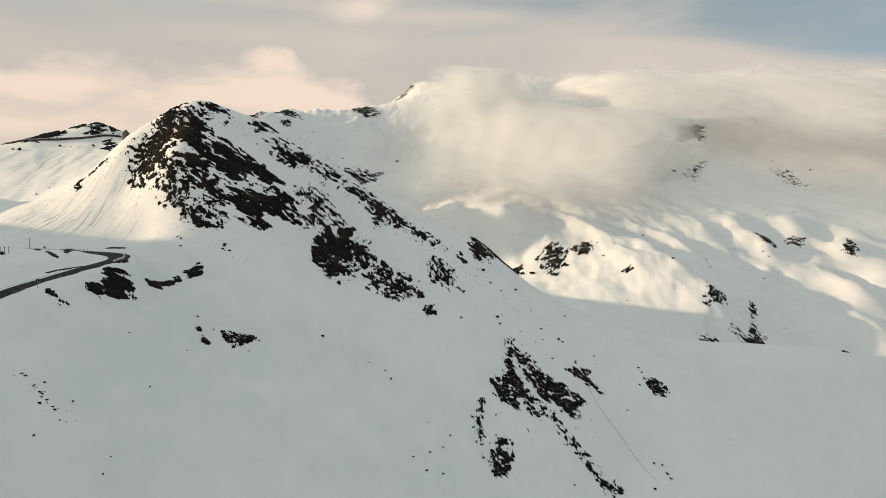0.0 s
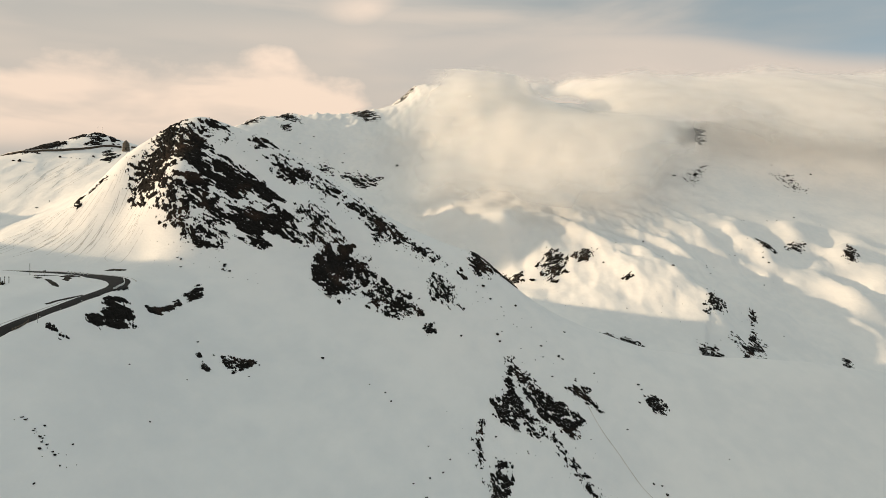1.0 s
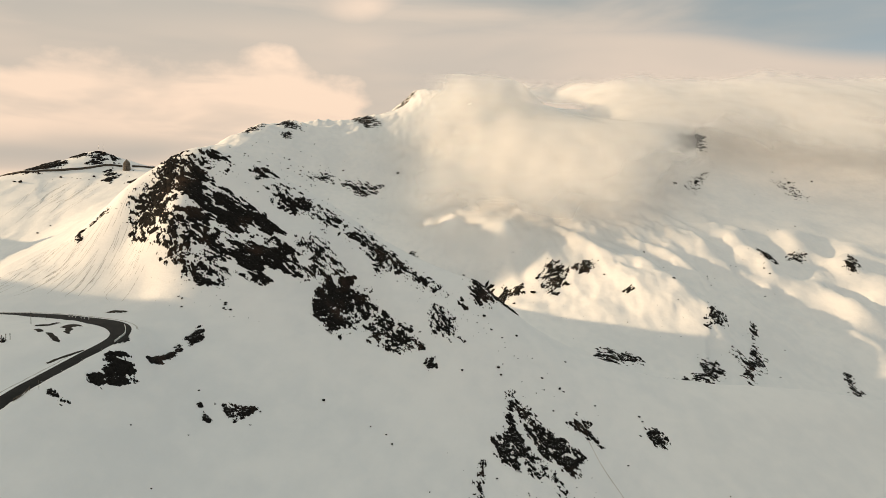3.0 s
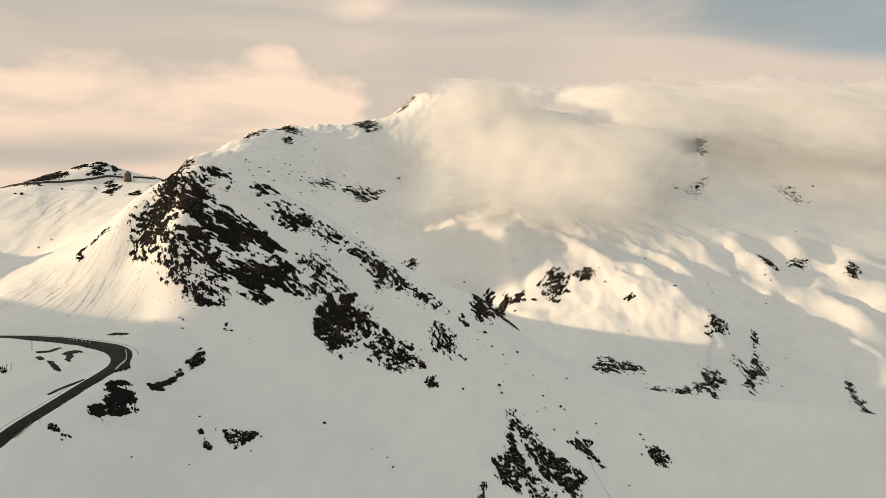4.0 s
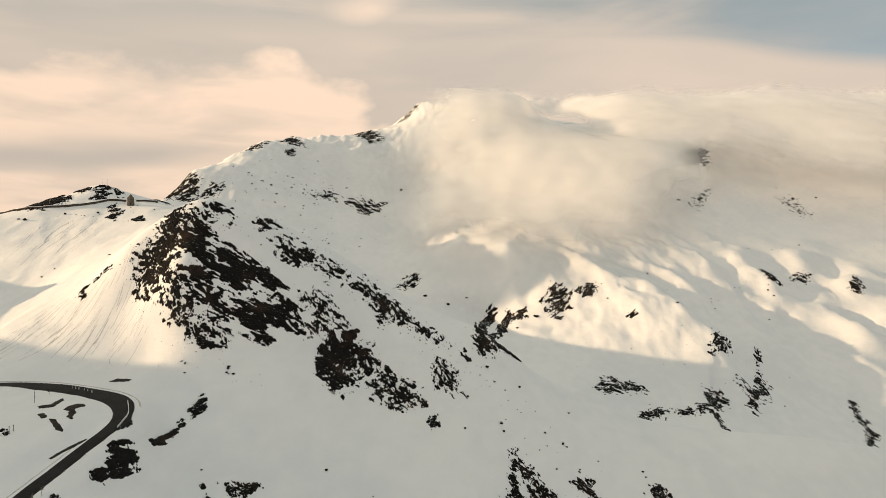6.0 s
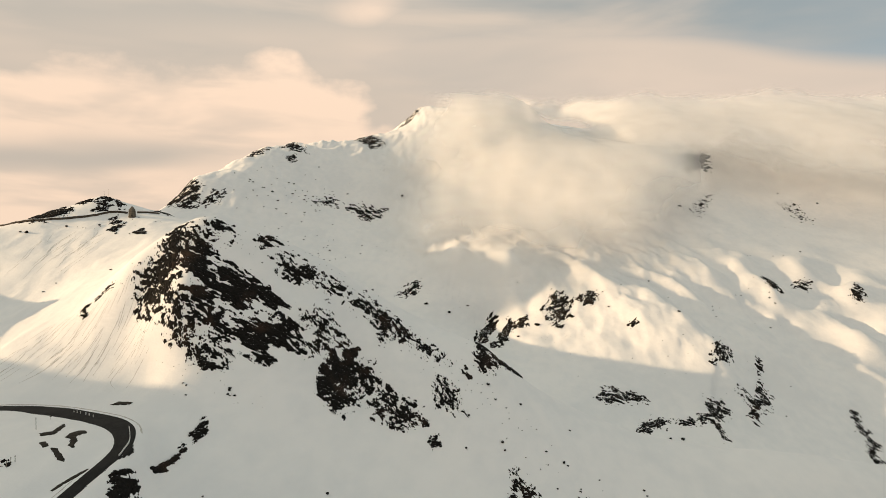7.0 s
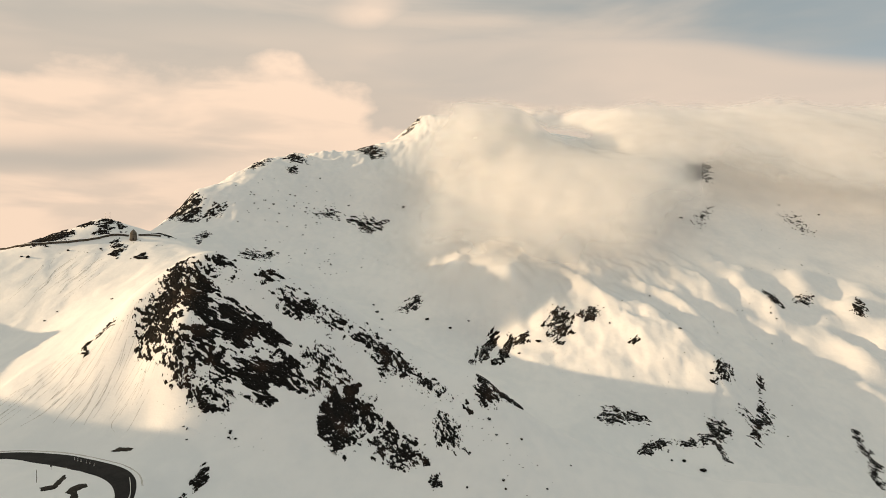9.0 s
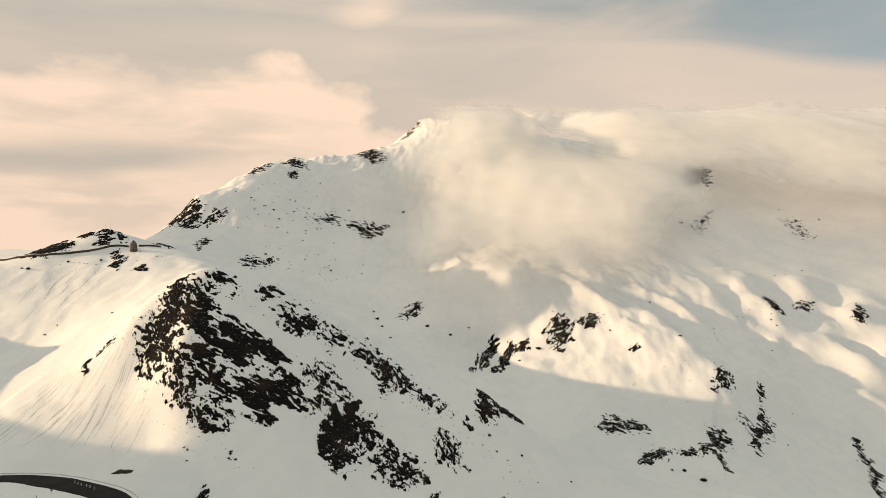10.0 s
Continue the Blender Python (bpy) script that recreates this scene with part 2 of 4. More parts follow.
# ribs of the far face: crest line from top to foot, height, reach on the sunny and on the shaded side
RIBS = [
    ([(22, 1090), (12, 1007), (7, 977)], 10, 22, 15),
    ([(116, 1040), (102, 962), (82, 940), (66, 925)], 15, 30, 18),
    ([(260, 960), (279, 924), (298, 878), (325, 834), (337, 794), (331, 764)], 17, 62, 26),
    ([(215, 1000), (238, 950), (246, 915)], 9, 26, 18),
    ([(405, 1095), (425, 1060), (440, 1020), (445, 985)], 13, 34, 24),
    ([(345, 1010), (368, 962), (376, 920)], 9, 24, 20),
    ([(508, 1100), (513, 1036), (521, 1000), (512, 960)], 18, 34, 24),
    ([(675, 1133), (617, 1064), (586, 1014)], 12, 30, 22),
    ([(721, 1085), (664, 1011), (645, 985)], 16, 30, 22),
    ([(575, 985), (588, 923), (600, 877), (590, 815)], 16, 44, 26),
    ([(730, 1030), (690, 957), (676, 900)], 14, 34, 24),
]


def samples_along(line, step):
    """Points about every step metres along one line of the landform."""
    out = []
    for a, b in zip(line, line[1:]):
        n = max(1, int(np.hypot(a[0] - b[0], a[1] - b[1]) / step))
        out += [[a[k] + (b[k] - a[k]) * i / n for k in range(3)] for i in range(n)]
    return out + [list(line[-1])]


def landform(lines, blend, stiff):
    """Multiquadric surface through the lines; blend rounds it off."""
    p = np.array([q for line in lines.values() for q in samples_along(line, 30 if line[0][1] < 700 else 90)])
    xy, z = p[:, :2], p[:, 2]
    d = np.sqrt(((xy[:, None] - xy[None]) ** 2).sum(-1) + blend ** 2)
    n = len(p)
    a = np.zeros((n + 1, n + 1))
    a[:n, :n] = d - stiff * np.eye(n)
    a[:n, n] = a[n, :n] = 1
    w = np.linalg.solve(a, np.append(z, 0))

    def height(x, y):
        x, y = np.broadcast_arrays(np.asarray(x, float), np.asarray(y, float))
        flat = np.stack([x.ravel(), y.ravel()], -1)
        out = np.empty(len(flat))
        for i in range(0, len(flat), 20000):
            q = flat[i:i + 20000]
            out[i:i + 20000] = np.sqrt(((q[:, None] - xy[None]) ** 2).sum(-1) + blend ** 2) @ w[:n] + w[n]
        return out.reshape(x.shape)
    return height


base_height = landform(LINES, 8.0, 0.6)


def rib_height(x, y, line, tall, sunny, shaded):
    """A rib of the slope: gentle on the left of its crest, steep on the right, with a trough beyond."""
    p = np.array(line, float)
    best, side, along = np.full(x.shape, 1e9), np.zeros(x.shape), np.zeros(x.shape)
    for k, ((ax, ay), (bx, by)) in enumerate(zip(p, p[1:])):
        dx, dy = bx - ax, by - ay
        t = np.clip(((x - ax) * dx + (y - ay) * dy) / (dx * dx + dy * dy), 0, 1)
        d = np.hypot(x - ax - t * dx, y - ay - t * dy)
        near = d < best
        best = np.where(near, d, best)
        side = np.where(near, dx * (y - ay) - dy * (x - ax), side)
        along = np.where(near, (k + t) / (len(p) - 1), along)
    signed = np.where(side > 0, best, -best)
    shape = np.exp(-(signed / np.where(signed > 0, shaded, sunny)) ** 2) - 0.45 * np.exp(-((signed - 1.9 * shaded) / (1.2 * shaded)) ** 2)
    return tall * shape * (0.35 + 0.65 * np.sin(math.pi * np.clip(along, 0.03, 0.97)))


# ---- noise ----
def lattice(i, j, seed):
    h = (i * 374761393 + j * 668265263 + seed * 974634749) & 0xFFFFFFFF
    h = ((h ^ (h >> 13)) * 1274126177) & 0xFFFFFFFF
    h = (h ^ (h >> 16)) & 0xFFFFFFFF
    return h.astype(float) / 4294967295.0 * 2 * math.pi


def gradient_noise(x, y, seed=0):
    x, y = np.asarray(x, float), np.asarray(y, float)
    i, j = np.floor(x).astype(np.int64), np.floor(y).astype(np.int64)
    fx, fy = x - i, y - j
    u, v = fx ** 3 * (fx * (fx * 6 - 15) + 10), fy ** 3 * (fy * (fy * 6 - 15) + 10)

    def corner(a, b):
        t = lattice(i + a, j + b, seed)
        return np.cos(t) * (fx - a) + np.sin(t) * (fy - b)
    low = corner(0, 0) * (1 - u) + corner(1, 0) * u
    high = corner(0, 1) * (1 - u) + corner(1, 1) * u
    return (low * (1 - v) + high * v) * 1.4


def fbm(x, y, octaves=4, seed=0, gain=0.5):
    total, amp, f = 0.0, 1.0, 1.0
    for k in range(octaves):
        total = total + amp * gradient_noise(x * f + 17.3 * k, y * f - 9.1 * k, seed + k)
        amp, f = amp * gain, f * 2.03
    return total


def ridged(x, y, octaves=3, seed=0):
    total, amp, f = 0.0, 1.0, 1.0
    for k in range(octaves):
        total = total + amp * (1 - 2 * np.abs(gradient_noise(x * f + 5.7 * k, y * f + 3.3 * k, seed + k)))
        amp, f = amp * 0.5, f * 2.1
    return total


def smooth(a, b, v):
    t = np.clip((v - a) / (b - a), 0, 1)
    return t * t * (3 - 2 * t)


# ---- road line: plan and height from the first eye ----
ROAD = [(-60, 20, -42), (-105, 110, -25), (-117.5, 140, -20), (-121.4, 170, -15), (-121.4, 190, -12.3), (-121.2, 205, -10.3), (-121.2, 220, -8.7), (-123, 230, -8), (-127.5, 240, -7.3), (-134, 248.6, -6.8), (-143, 255, -6.2), (-160, 261.5, -5.6), (-175, 265.5, -5), (-200, 266.5, -4.5), (-250, 252, -4.2), (-330, 225, -4), (-480, 190, -2)]
ROAD_HALF = [2.6, 2.6, 2.6, 2.6, 2.6, 2.6, 2.8, 3.2, 3.9, 4.8, 5.4, 5.8, 5.6, 4.2, 3.6, 3.4, 3.4]


def rounded(line, step=2.0):
    """Catmull-Rom through the points of a line, about every step metres."""
    p = np.array([line[0], *line, line[-1]], float)
    out = []
    for a, b, c, d in zip(p, p[1:], p[2:], p[3:]):
        n = max(2, int(np.linalg.norm((c - b)[:2]) / step))
        for t in np.arange(n) / n:
            out.append(0.5 * (2 * b + (c - a) * t + (2 * a - 5 * b + 4 * c - d) * t * t + (3 * b - 3 * c + d - a) * t ** 3))
    return np.array(out + [p[-1]])


road_line = rounded([(*p, h) for p, h in zip(ROAD, ROAD_HALF)])


def road_near(x, y):
    """Distance to the road's middle line, and the road's height and half width there."""
    dist, level, half = np.full(x.shape, 1e3), np.zeros(x.shape), np.full(x.shape, 3.4)
    near = (x > -500) & (x < -50) & (y > 10) & (y < 300)
    q = np.stack([x[near], y[near]], -1)
    for i in range(0, len(q), 20000):
        d = np.sqrt(((q[i:i + 20000, None] - road_line[None, :, :2]) ** 2).sum(-1))
        k = d.argmin(1)
        idx = np.flatnonzero(near.ravel())[i:i + 20000]
        dist.ravel()[idx], level.ravel()[idx], half.ravel()[idx] = d[np.arange(len(k)), k], road_line[k, 2], road_line[k, 3]
    return dist, level, half


def ground_height(x, y):
    x, y = np.broadcast_arrays(np.asarray(x, float), np.asarray(y, float))
    x, y = x.copy(), y.copy()
    h = base_height(x, y)
    far = smooth(680, 860, y)
    h = h + 0.9 * fbm(x / 55, y / 55, 3, 3) * (1 - far) + 0.15 * fbm(x / 9, y / 9, 2, 8)
    warp = 60 * fbm(x / 260, y / 260, 2, 41)
    across, along = (x * 0.80 + y * 0.6) + warp, (-x * 0.6 + y * 0.80)
    ribs = smooth(0.0, 1.3, ridged(across / 105, along / 260, 3, 21))
    swirl_x, swirl_y = x + 14 * fbm(x / 70, y / 70, 2, 91), y + 14 * fbm(x / 70, y / 70, 2, 95)
    for line, tall, sunny, shaded in RIBS:
        h = h + rib_height(swirl_x, swirl_y, line, tall, sunny, shaded)
    h = h + far * (7.0 * ribs * smooth(80, 330, x) * (0.35 + 0.65 * smooth(1350, 1050, y)) + 4 * fbm(x / 110, y / 110, 3, 31) + 1.6 * fbm(x / 32, y / 32, 2, 37) + 1.8 * smooth(900, 1050, y) * smooth(60, -60, x) * fbm(x / 15, y / 22, 2, 81) + 4.6 * smooth(40, 170, x) * smooth(1250, 1100, y) * fbm(x / 46, y / 54, 3, 71))
    h = h + 7 * smooth(1250, 1450, y) * smooth(-110, -210, x) * ridged(x / 75, y / 75, 3, 85)
    bowl = smooth(-135, -185, x) * smooth(292, 325, y) * smooth(600, 540, y)
    h = h + bowl * (0.8 * ridged((x + 0.35 * y) / 34 + 0.6 * fbm(x / 60, y / 60, 2, 63), (y - 0.35 * x) / 130, 3, 61) + 0.7 * fbm(x / 26, y / 26, 3, 67))
    d, level, half = road_near(x, y)
    return h + (level - h) * (1 - smooth(half + 1.5, half + 11.0, d))


def steps(a, b, size, grow, low, high):
    """Grid lines: even between a and b, ever wider out to low and high."""
    mid = list(np.arange(a, b + size / 2, size))
    for end, way in ((high, 1), (low, -1)):
        p, s = (mid[-1], size) if way > 0 else (mid[0], size)
        side = []
        while (p - end) * way < 0:
            s *= grow
            p += s * way
            side.append(p)
        mid = mid + side if way > 0 else side[::-1] + mid
    return np.array(mid)


def sheet(name, xs, ys, zs, mat, keep=None):
    """A grid mesh over the plan; keep tells which cells stay."""
    ny, nx = zs.shape
    X, Y = np.meshgrid(xs, ys)
    v = np.stack([X.ravel(), Y.ravel(), zs.ravel()], -1)
    i = np.arange(ny * nx).reshape(ny, nx)
    f = np.stack([i[:-1, :-1], i[:-1, 1:], i[1:, 1:], i[1:, :-1]], -1)
    f = (f[keep] if keep is not None else f.reshape(-1, 4))
    used = np.unique(f)
    remap = np.zeros(len(v), int)
    remap[used] = np.arange(len(used))
    v, f = v[used], remap[f]
    me = bpy.data.meshes.new(name)
    me.vertices.add(len(v))
    me.vertices.foreach_set("co", v.ravel())
    me.loops.add(f.size)
    me.loops.foreach_set("vertex_index", f.ravel())
    me.polygons.add(len(f))
    me.polygons.foreach_set("loop_start", np.arange(0, f.size, 4))
    me.update(calc_edges=True)
    me.polygons.foreach_set("use_smooth", np.ones(len(f), bool))
    me.materials.append(mat)
    return new(name, me)


# ---- the ground ----
gx = steps(-440, 440, 2.6, 1.07, -4300, 4300)
gy = np.concatenate([steps(70, 720, 2.6, 1.07, -3500, 70.1)[:], np.arange(726, 1400, 6.0), np.arange(1400, 2100, 14.0), 2100 * 1.06 ** np.arange(0, 13)])
gy = np.unique(np.round(gy, 3))
gy = gy[np.concatenate([[True], np.diff(gy) > 1.0])]
GX, GY = np.meshgrid(gx, gy)
sheet_z = ground_height(GX, GY)
ground = tagged(sheet("ground", gx, gy, sheet_z + EYE, SNOW), "wind-packed snow over high mountain slopes and ridges", "snow", kind="structure")

# ---- road ----
def ribbon(name, line, width, lift, mat):
    t = np.gradient(line[:, :2], axis=0)
    t /= np.linalg.norm(t, axis=1)[:, None]
    side = np.stack([-t[:, 1], t[:, 0]], -1)
    me = bpy.data.meshes.new(name)
    bm = bmesh.new()
    rows = []
    for p, s in zip(line, side):
        half = p[3] * width
        rows.append([bm.verts.new((p[0] + s[0] * half * k, p[1] + s[1] * half * k, p[2] + EYE + lift - 0.1 * abs(k) - (0.6 if abs(k) > 1 else 0))) for k in (-1.05, -1, -0.33, 0.33, 1, 1.05)])
    for a, b in zip(rows, rows[1:]):
        for k in range(5):
            bm.faces.new((a[k], b[k], b[k + 1], a[k + 1]))
    bmesh.ops.recalc_face_normals(bm, faces=bm.faces)
    bm.to_mesh(me)
    me.materials.append(mat)
    return new(name, me)


road = tagged(ribbon("road", road_line, 1.0, 0.25, ASPHALT), "cleared dark asphalt mountain road in a hairpin bend", "road", kind="structure")
OUTCROPS = [
    ("sunlit broken brown-black rock wall at the shoulder of the summit", 0.66, 4, -45, [(-176, 343), (-168, 350), (-166, 364), (-157, 363), (-150, 354), (-148, 343), (-152, 339), (-143, 323), (-135, 319), (-132, 314), (-136, 310), (-141, 312), (-145, 316), (-152, 322), (-159, 324), (-165, 330), (-172, 337)]),
    ("black rock band arching over the face below the summit", 0.72, 8, -32, [(-160, 357), (-148, 354), (-140, 352), (-134, 348), (-122, 354), (-113, 355), (-100, 354), (-87, 350), (-89, 343), (-100, 343), (-111, 337), (-120, 334), (-131, 330), (-138, 330), (-147, 337)]),
    ("tall dark rock face with slanting snow bands under the summit", 0.66, 8, -31, [(-143, 323), (-132, 325), (-123, 326), (-111, 335), (-99, 338), (-87, 343), (-79, 340), (-80, 334), (-88, 326), (-95, 326), (-93, 322), (-98, 317), (-108, 317), (-113, 316), (-122, 315), (-132, 314), (-137, 318)]),
    ("ragged dark rocks fringing the foot of the face", 0.5, 4.5, -40, [(-141, 312), (-132, 313), (-121, 314), (-110, 310), (-109, 307), (-116, 302), (-124, 302), (-135, 308)]),
    ("scattered dark rocks in snow on the summit", 0.34, 5, -30, [(-153, 356), (-150, 364), (-143, 375), (-131, 375), (-125, 368), (-133, 358), (-134, 353), (-144, 354)]),
    ("curved black rock rib along the snowy crest", 0.54, 5, -42, [(-107, 371), (-105, 377), (-98, 384), (-85, 388), (-78, 386), (-82, 376), (-90, 370), (-96, 368), (-101, 368), (-105, 369)]),
    ("long broken dark rock rib along the snowy crest", 0.36, 4, -42, [(-83, 375), (-69, 392), (-58, 392), (-48, 397), (-39, 396), (-24, 393), (-27, 382), (-41, 381), (-53, 379), (-65, 376), (-77, 371)]),
    ("broken dark rock rib low on the crest", 0.36, 4, -45, [(-56, 404), (-37, 402), (-21, 392), (2, 381), (-5, 372), (-24, 376), (-47, 387)]),
    ("low dark rocks breaking through crest snow", 0.5, 5, -20, [(-118, 370), (-113, 390), (-105, 386), (-110, 372)]),
    ("jumbled dark rocks beside the rock face", 0.46, 3.6, -50, [(-85, 348), (-78, 356), (-69, 364), (-64, 362), (-67, 351), (-74, 338), (-79, 334), (-76, 343)]),
    ("blunt black rock buttress standing out of the snow", 0.82, 5, -45, [(-67, 345), (-62, 359), (-54, 360), (-48, 356), (-40, 352), (-44, 347), (-49, 343), (-51, 331), (-60, 321), (-68, 323), (-69, 332)]),
    ("dark rock buttress with snowy ledges", 0.6, 4, -35, [(-44, 338), (-36, 349), (-27, 346), (-16, 344), (-12, 336), (-28, 331), (-38, 332)]),
    ("dark splintered rock patch in snow", 0.44, 2.6, -70, [(-9, 355), (-2, 364), (7, 359), (3, 347), (-6, 346)]),
    ("small dark rock patch in snow", 0.52, 4, -45, [(-48, 381), (-40, 391), (-34, 379), (-41, 370)]),
    ("dark rock fin on the crest", 0.72, 5, -45, [(20, 414), (24, 412), (30, 398), (28, 389), (21, 386), (17, 390)]),
    ("thin dark rock blade on the crest", 0.6, 6, -45, [(8, 377), (11, 381), (16, 376), (13, 371)]),
    ("small dark rock at the foot of the slope", 0.7, 3, -30, [(-10, 330), (-5, 333), (-4, 328), (-8, 325)]),
    ("black rock knoll below the road", 0.76, 5, -30, [(-115, 206), (-115, 212), (-113, 216), (-110, 218), (-108, 214), (-109, 203), (-111, 200)]),
    ("small black rock knoll in snow", 0.86, 4, -30, [(-112, 192), (-113, 198), (-111, 200), (-110, 196)]),
    ("dark rock ridge edging the snow slope", 0.74, 4, 20, [(-111, 227), (-111, 245), (-112, 257), (-109, 255), (-109, 240), (-110, 228)]),
    ("dark rock rib edging the snow slope", 0.74, 4, 45, [(-112, 265), (-112, 277), (-110, 280), (-107, 267), (-109, 260)]),
    ("low dark stones in trampled snow", 0.42, 3, -40, [(-116, 176), (-114, 178), (-111, 180), (-111, 177), (-113, 175)]),
    ("narrow dark rock slit in snow", 0.62, 5, -65, [(-94, 232), (-93, 233), (-88, 229), (-88, 226)]),
    ("few dark stones inside the road bend", 0.5, 2.5, -20, [(-150.1, 204.3), (-148.9, 205.2), (-146.0, 203.2), (-145.2, 201.1), (-147.1, 201.1)]),
    ("thin line of dark rocks along the snow spur", 0.3, 3, 40, [(-181.0, 344.3), (-188.5, 345.7), (-194.5, 347.8), (-199.2, 345.8), (-203.0, 344.4), (-202.1, 342.5), (-196.5, 342.6), (-191.5, 343.6), (-186.5, 343.2), (-181.0, 343.0)]),
    ("dark boulder on the snow spur", 0.8, 3, 40, [(-207.4, 343.7), (-204.3, 343.4), (-199.9, 337.5), (-201.2, 336.5)]),
    ("dark flat rock slab in the near slope", 0.68, 4, -15, [(-88, 237), (-84, 244), (-76, 248), (-77, 241), (-84, 235)]),
    ("narrow dark rock slit in the near slope", 0.66, 4, -60, [(-94, 231), (-93, 232), (-89, 229), (-88, 225)]),
    ("dark craggy rocks in the near slope", 0.76, 5, -50, [(24.7, 296.5), (31.2, 309.0), (35.1, 318.5), (36.0, 310.1), (40.8, 310.0), (41.5, 300.6), (32.4, 285.5), (26.1, 288.2)]),
    ("dark chips of rock above the near crag", 0.5, 3, -45, [(34.7, 330.3), (38.5, 334.1), (43.2, 328.4), (46.5, 327.4), (51.1, 320.3), (47.3, 317.7), (40.0, 318.6), (34.5, 324.5)]),
    ("slanting black rock crag in the near slope", 0.8, 5, -40, [(43.5, 315.2), (51.0, 318.0), (57.9, 316.2), (63.0, 312.5), (64.9, 303.3), (61.1, 296.0), (54.0, 298.5), (49.1, 302.1), (46.2, 307.4)]),
    ("broken dark stones beside the near crag", 0.46, 3, -50, [(63.2, 313.6), (68.0, 311.9), (72.6, 308.6), (67.3, 297.2), (64.1, 298.6), (64.2, 306.1)]),
    ("broken dark stones below the near crag", 0.46, 3, -50, [(39.4, 298.9), (46.9, 298.1), (51.3, 289.5), (44.7, 284.4), (40.0, 285.9)]),
    ("strip of dark rubble running down the gully", 0.52, 2.5, -50, [(50.7, 289.8), (53.4, 291.3), (55.5, 286.5), (59.4, 283.0), (63.8, 279.2), (68.8, 277.2), (72.1, 271.1), (78.0, 274.4), (81.3, 268.3), (75.1, 264.1), (71.1, 265.2), (69.5, 267.5), (65.7, 272.6), (60.7, 275.6), (56.1, 280.7), (52.8, 283.7)]),
    ("small dark crag with fallen stones", 0.62, 3.5, -40, [(67.3, 327.4), (74.2, 335.8), (82.0, 335.2), (79.8, 327.8), (83.6, 322.6), (81.2, 321.0), (75.4, 324.7), (70.0, 324.3)]),
    ("lone black boulder half buried in snow", 0.88, 3, -30, [(115.9, 344.9), (121.7, 348.4), (125.7, 342.8), (122.5, 336.9), (117.6, 336.7)]),
    ("dark rocks splitting the near snow", 0.72, 4, -60, [(17.4, 244.3), (21.5, 254.0), (25.1, 261.7), (28.0, 263.3), (25.8, 255.4), (29.3, 255.5), (27.6, 247.3), (25.1, 240.8), (21.2, 238.5)]),
    ("scatter of small dark stones in snow", 0.34, 2.5, -70, [(15, 280), (20, 286), (17, 253), (14, 249), (13, 260)]),
    ("dark rock band high on the far face", 0.5, 12, -35, [(-213, 1227), (-163, 1254), (-126, 1253), (-141, 1196), (-171, 1189)]),
    ("dark rock rib running down the far slope", 0.8, 12, 60, [(30, 813), (43, 868), (65, 908), (72, 897), (53, 845)]),
    ("narrow dark rock rib on the far slope", 0.8, 12, 60, [(60, 815), (76, 866), (90, 896), (90, 859), (70, 816)]),
    ("dark rock half veiled by drifting mist", 0.72, 7, 30, [(91, 889), (114, 882), (114, 864), (96, 863)]),
    ("dark rock crag above a sunlit snow fan", 0.62, 9, 50, [(136, 887), (161, 918), (184, 903), (176, 869), (149, 848), (143, 864)]),
    ("dark rock step at the edge of sunlit snow", 0.76, 9, 40, [(189, 900), (212, 916), (229, 906), (210, 884), (195, 885)]),
    ("small dark rock in sunlit snow", 0.7, 6, 20, [(239, 828), (257, 836), (258, 825), (245, 822)]),
    ("wide dark rock band across the valley slope", 0.56, 6, -15, [(167, 689), (182, 717), (218, 716), (231, 701), (187, 686)]),
    ("black rock spur above the valley", 0.8, 6, 20, [(202, 646), (216, 665), (235, 677), (248, 674), (221, 656)]),
    ("low dark rock band above the valley", 0.58, 6, 5, [(246, 672), (277, 681), (298, 691), (296, 678), (269, 669)]),
    ("dark knobbly rocks above the valley", 0.6, 6, -40, [(292, 699), (317, 716), (325, 698), (307, 683), (295, 684)]),
    ("thin line of dark rocks down the slope", 0.44, 6, -60, [(293, 680), (303, 682), (303, 653), (294, 647)]),
    ("dark split rocks on the valley side", 0.58, 7, -45, [(346, 733), (367, 728), (396, 776), (400, 754), (375, 717), (342, 682), (353, 714)]),
    ("dark rock tooth on a snow shoulder", 0.6, 7, 60, [(325, 754), (368, 822), (375, 807), (346, 763)]),
    ("dark rock streak on shaded snow", 0.58, 6, -70, [(403, 804), (418, 818), (409, 793), (398, 786)]),
    ("long dark rock streak down the far slope", 0.56, 8, -55, [(498, 758), (505, 756), (492, 692), (474, 681)]),
    ("dark rocks low on the far slope", 0.52, 6, -40, [(468, 684), (474, 682), (476, 657), (459, 654)]),
    ("dark rock at the head of a snow rib", 0.7, 8, -60, [(534, 1038), (553, 1044), (533, 985), (515, 979)]),
    ("dark rocks under a snow rib", 0.56, 7, -20, [(576, 1031), (595, 1042), (617, 1040), (594, 1013)]),
    ("dark rock below a bright snow rib", 0.68, 8, -50, [(654, 996), (690, 1032), (677, 996), (659, 983)]),
    ("dark rock outcrop showing through the cloud", 0.84, 14, 0, [(604, 1575), (672, 1599), (625, 1486), (566, 1469)]),
    ("scattered dark rocks on the cloudy slope", 0.24, 7, -30, [(506, 1286), (542, 1335), (585, 1363), (572, 1329), (508, 1245)]),
    ("small dark rocks on the shelf below the cloud", 0.2, 7, -30, [(721, 1364), (775, 1371), (785, 1319), (750, 1279), (725, 1347)]),
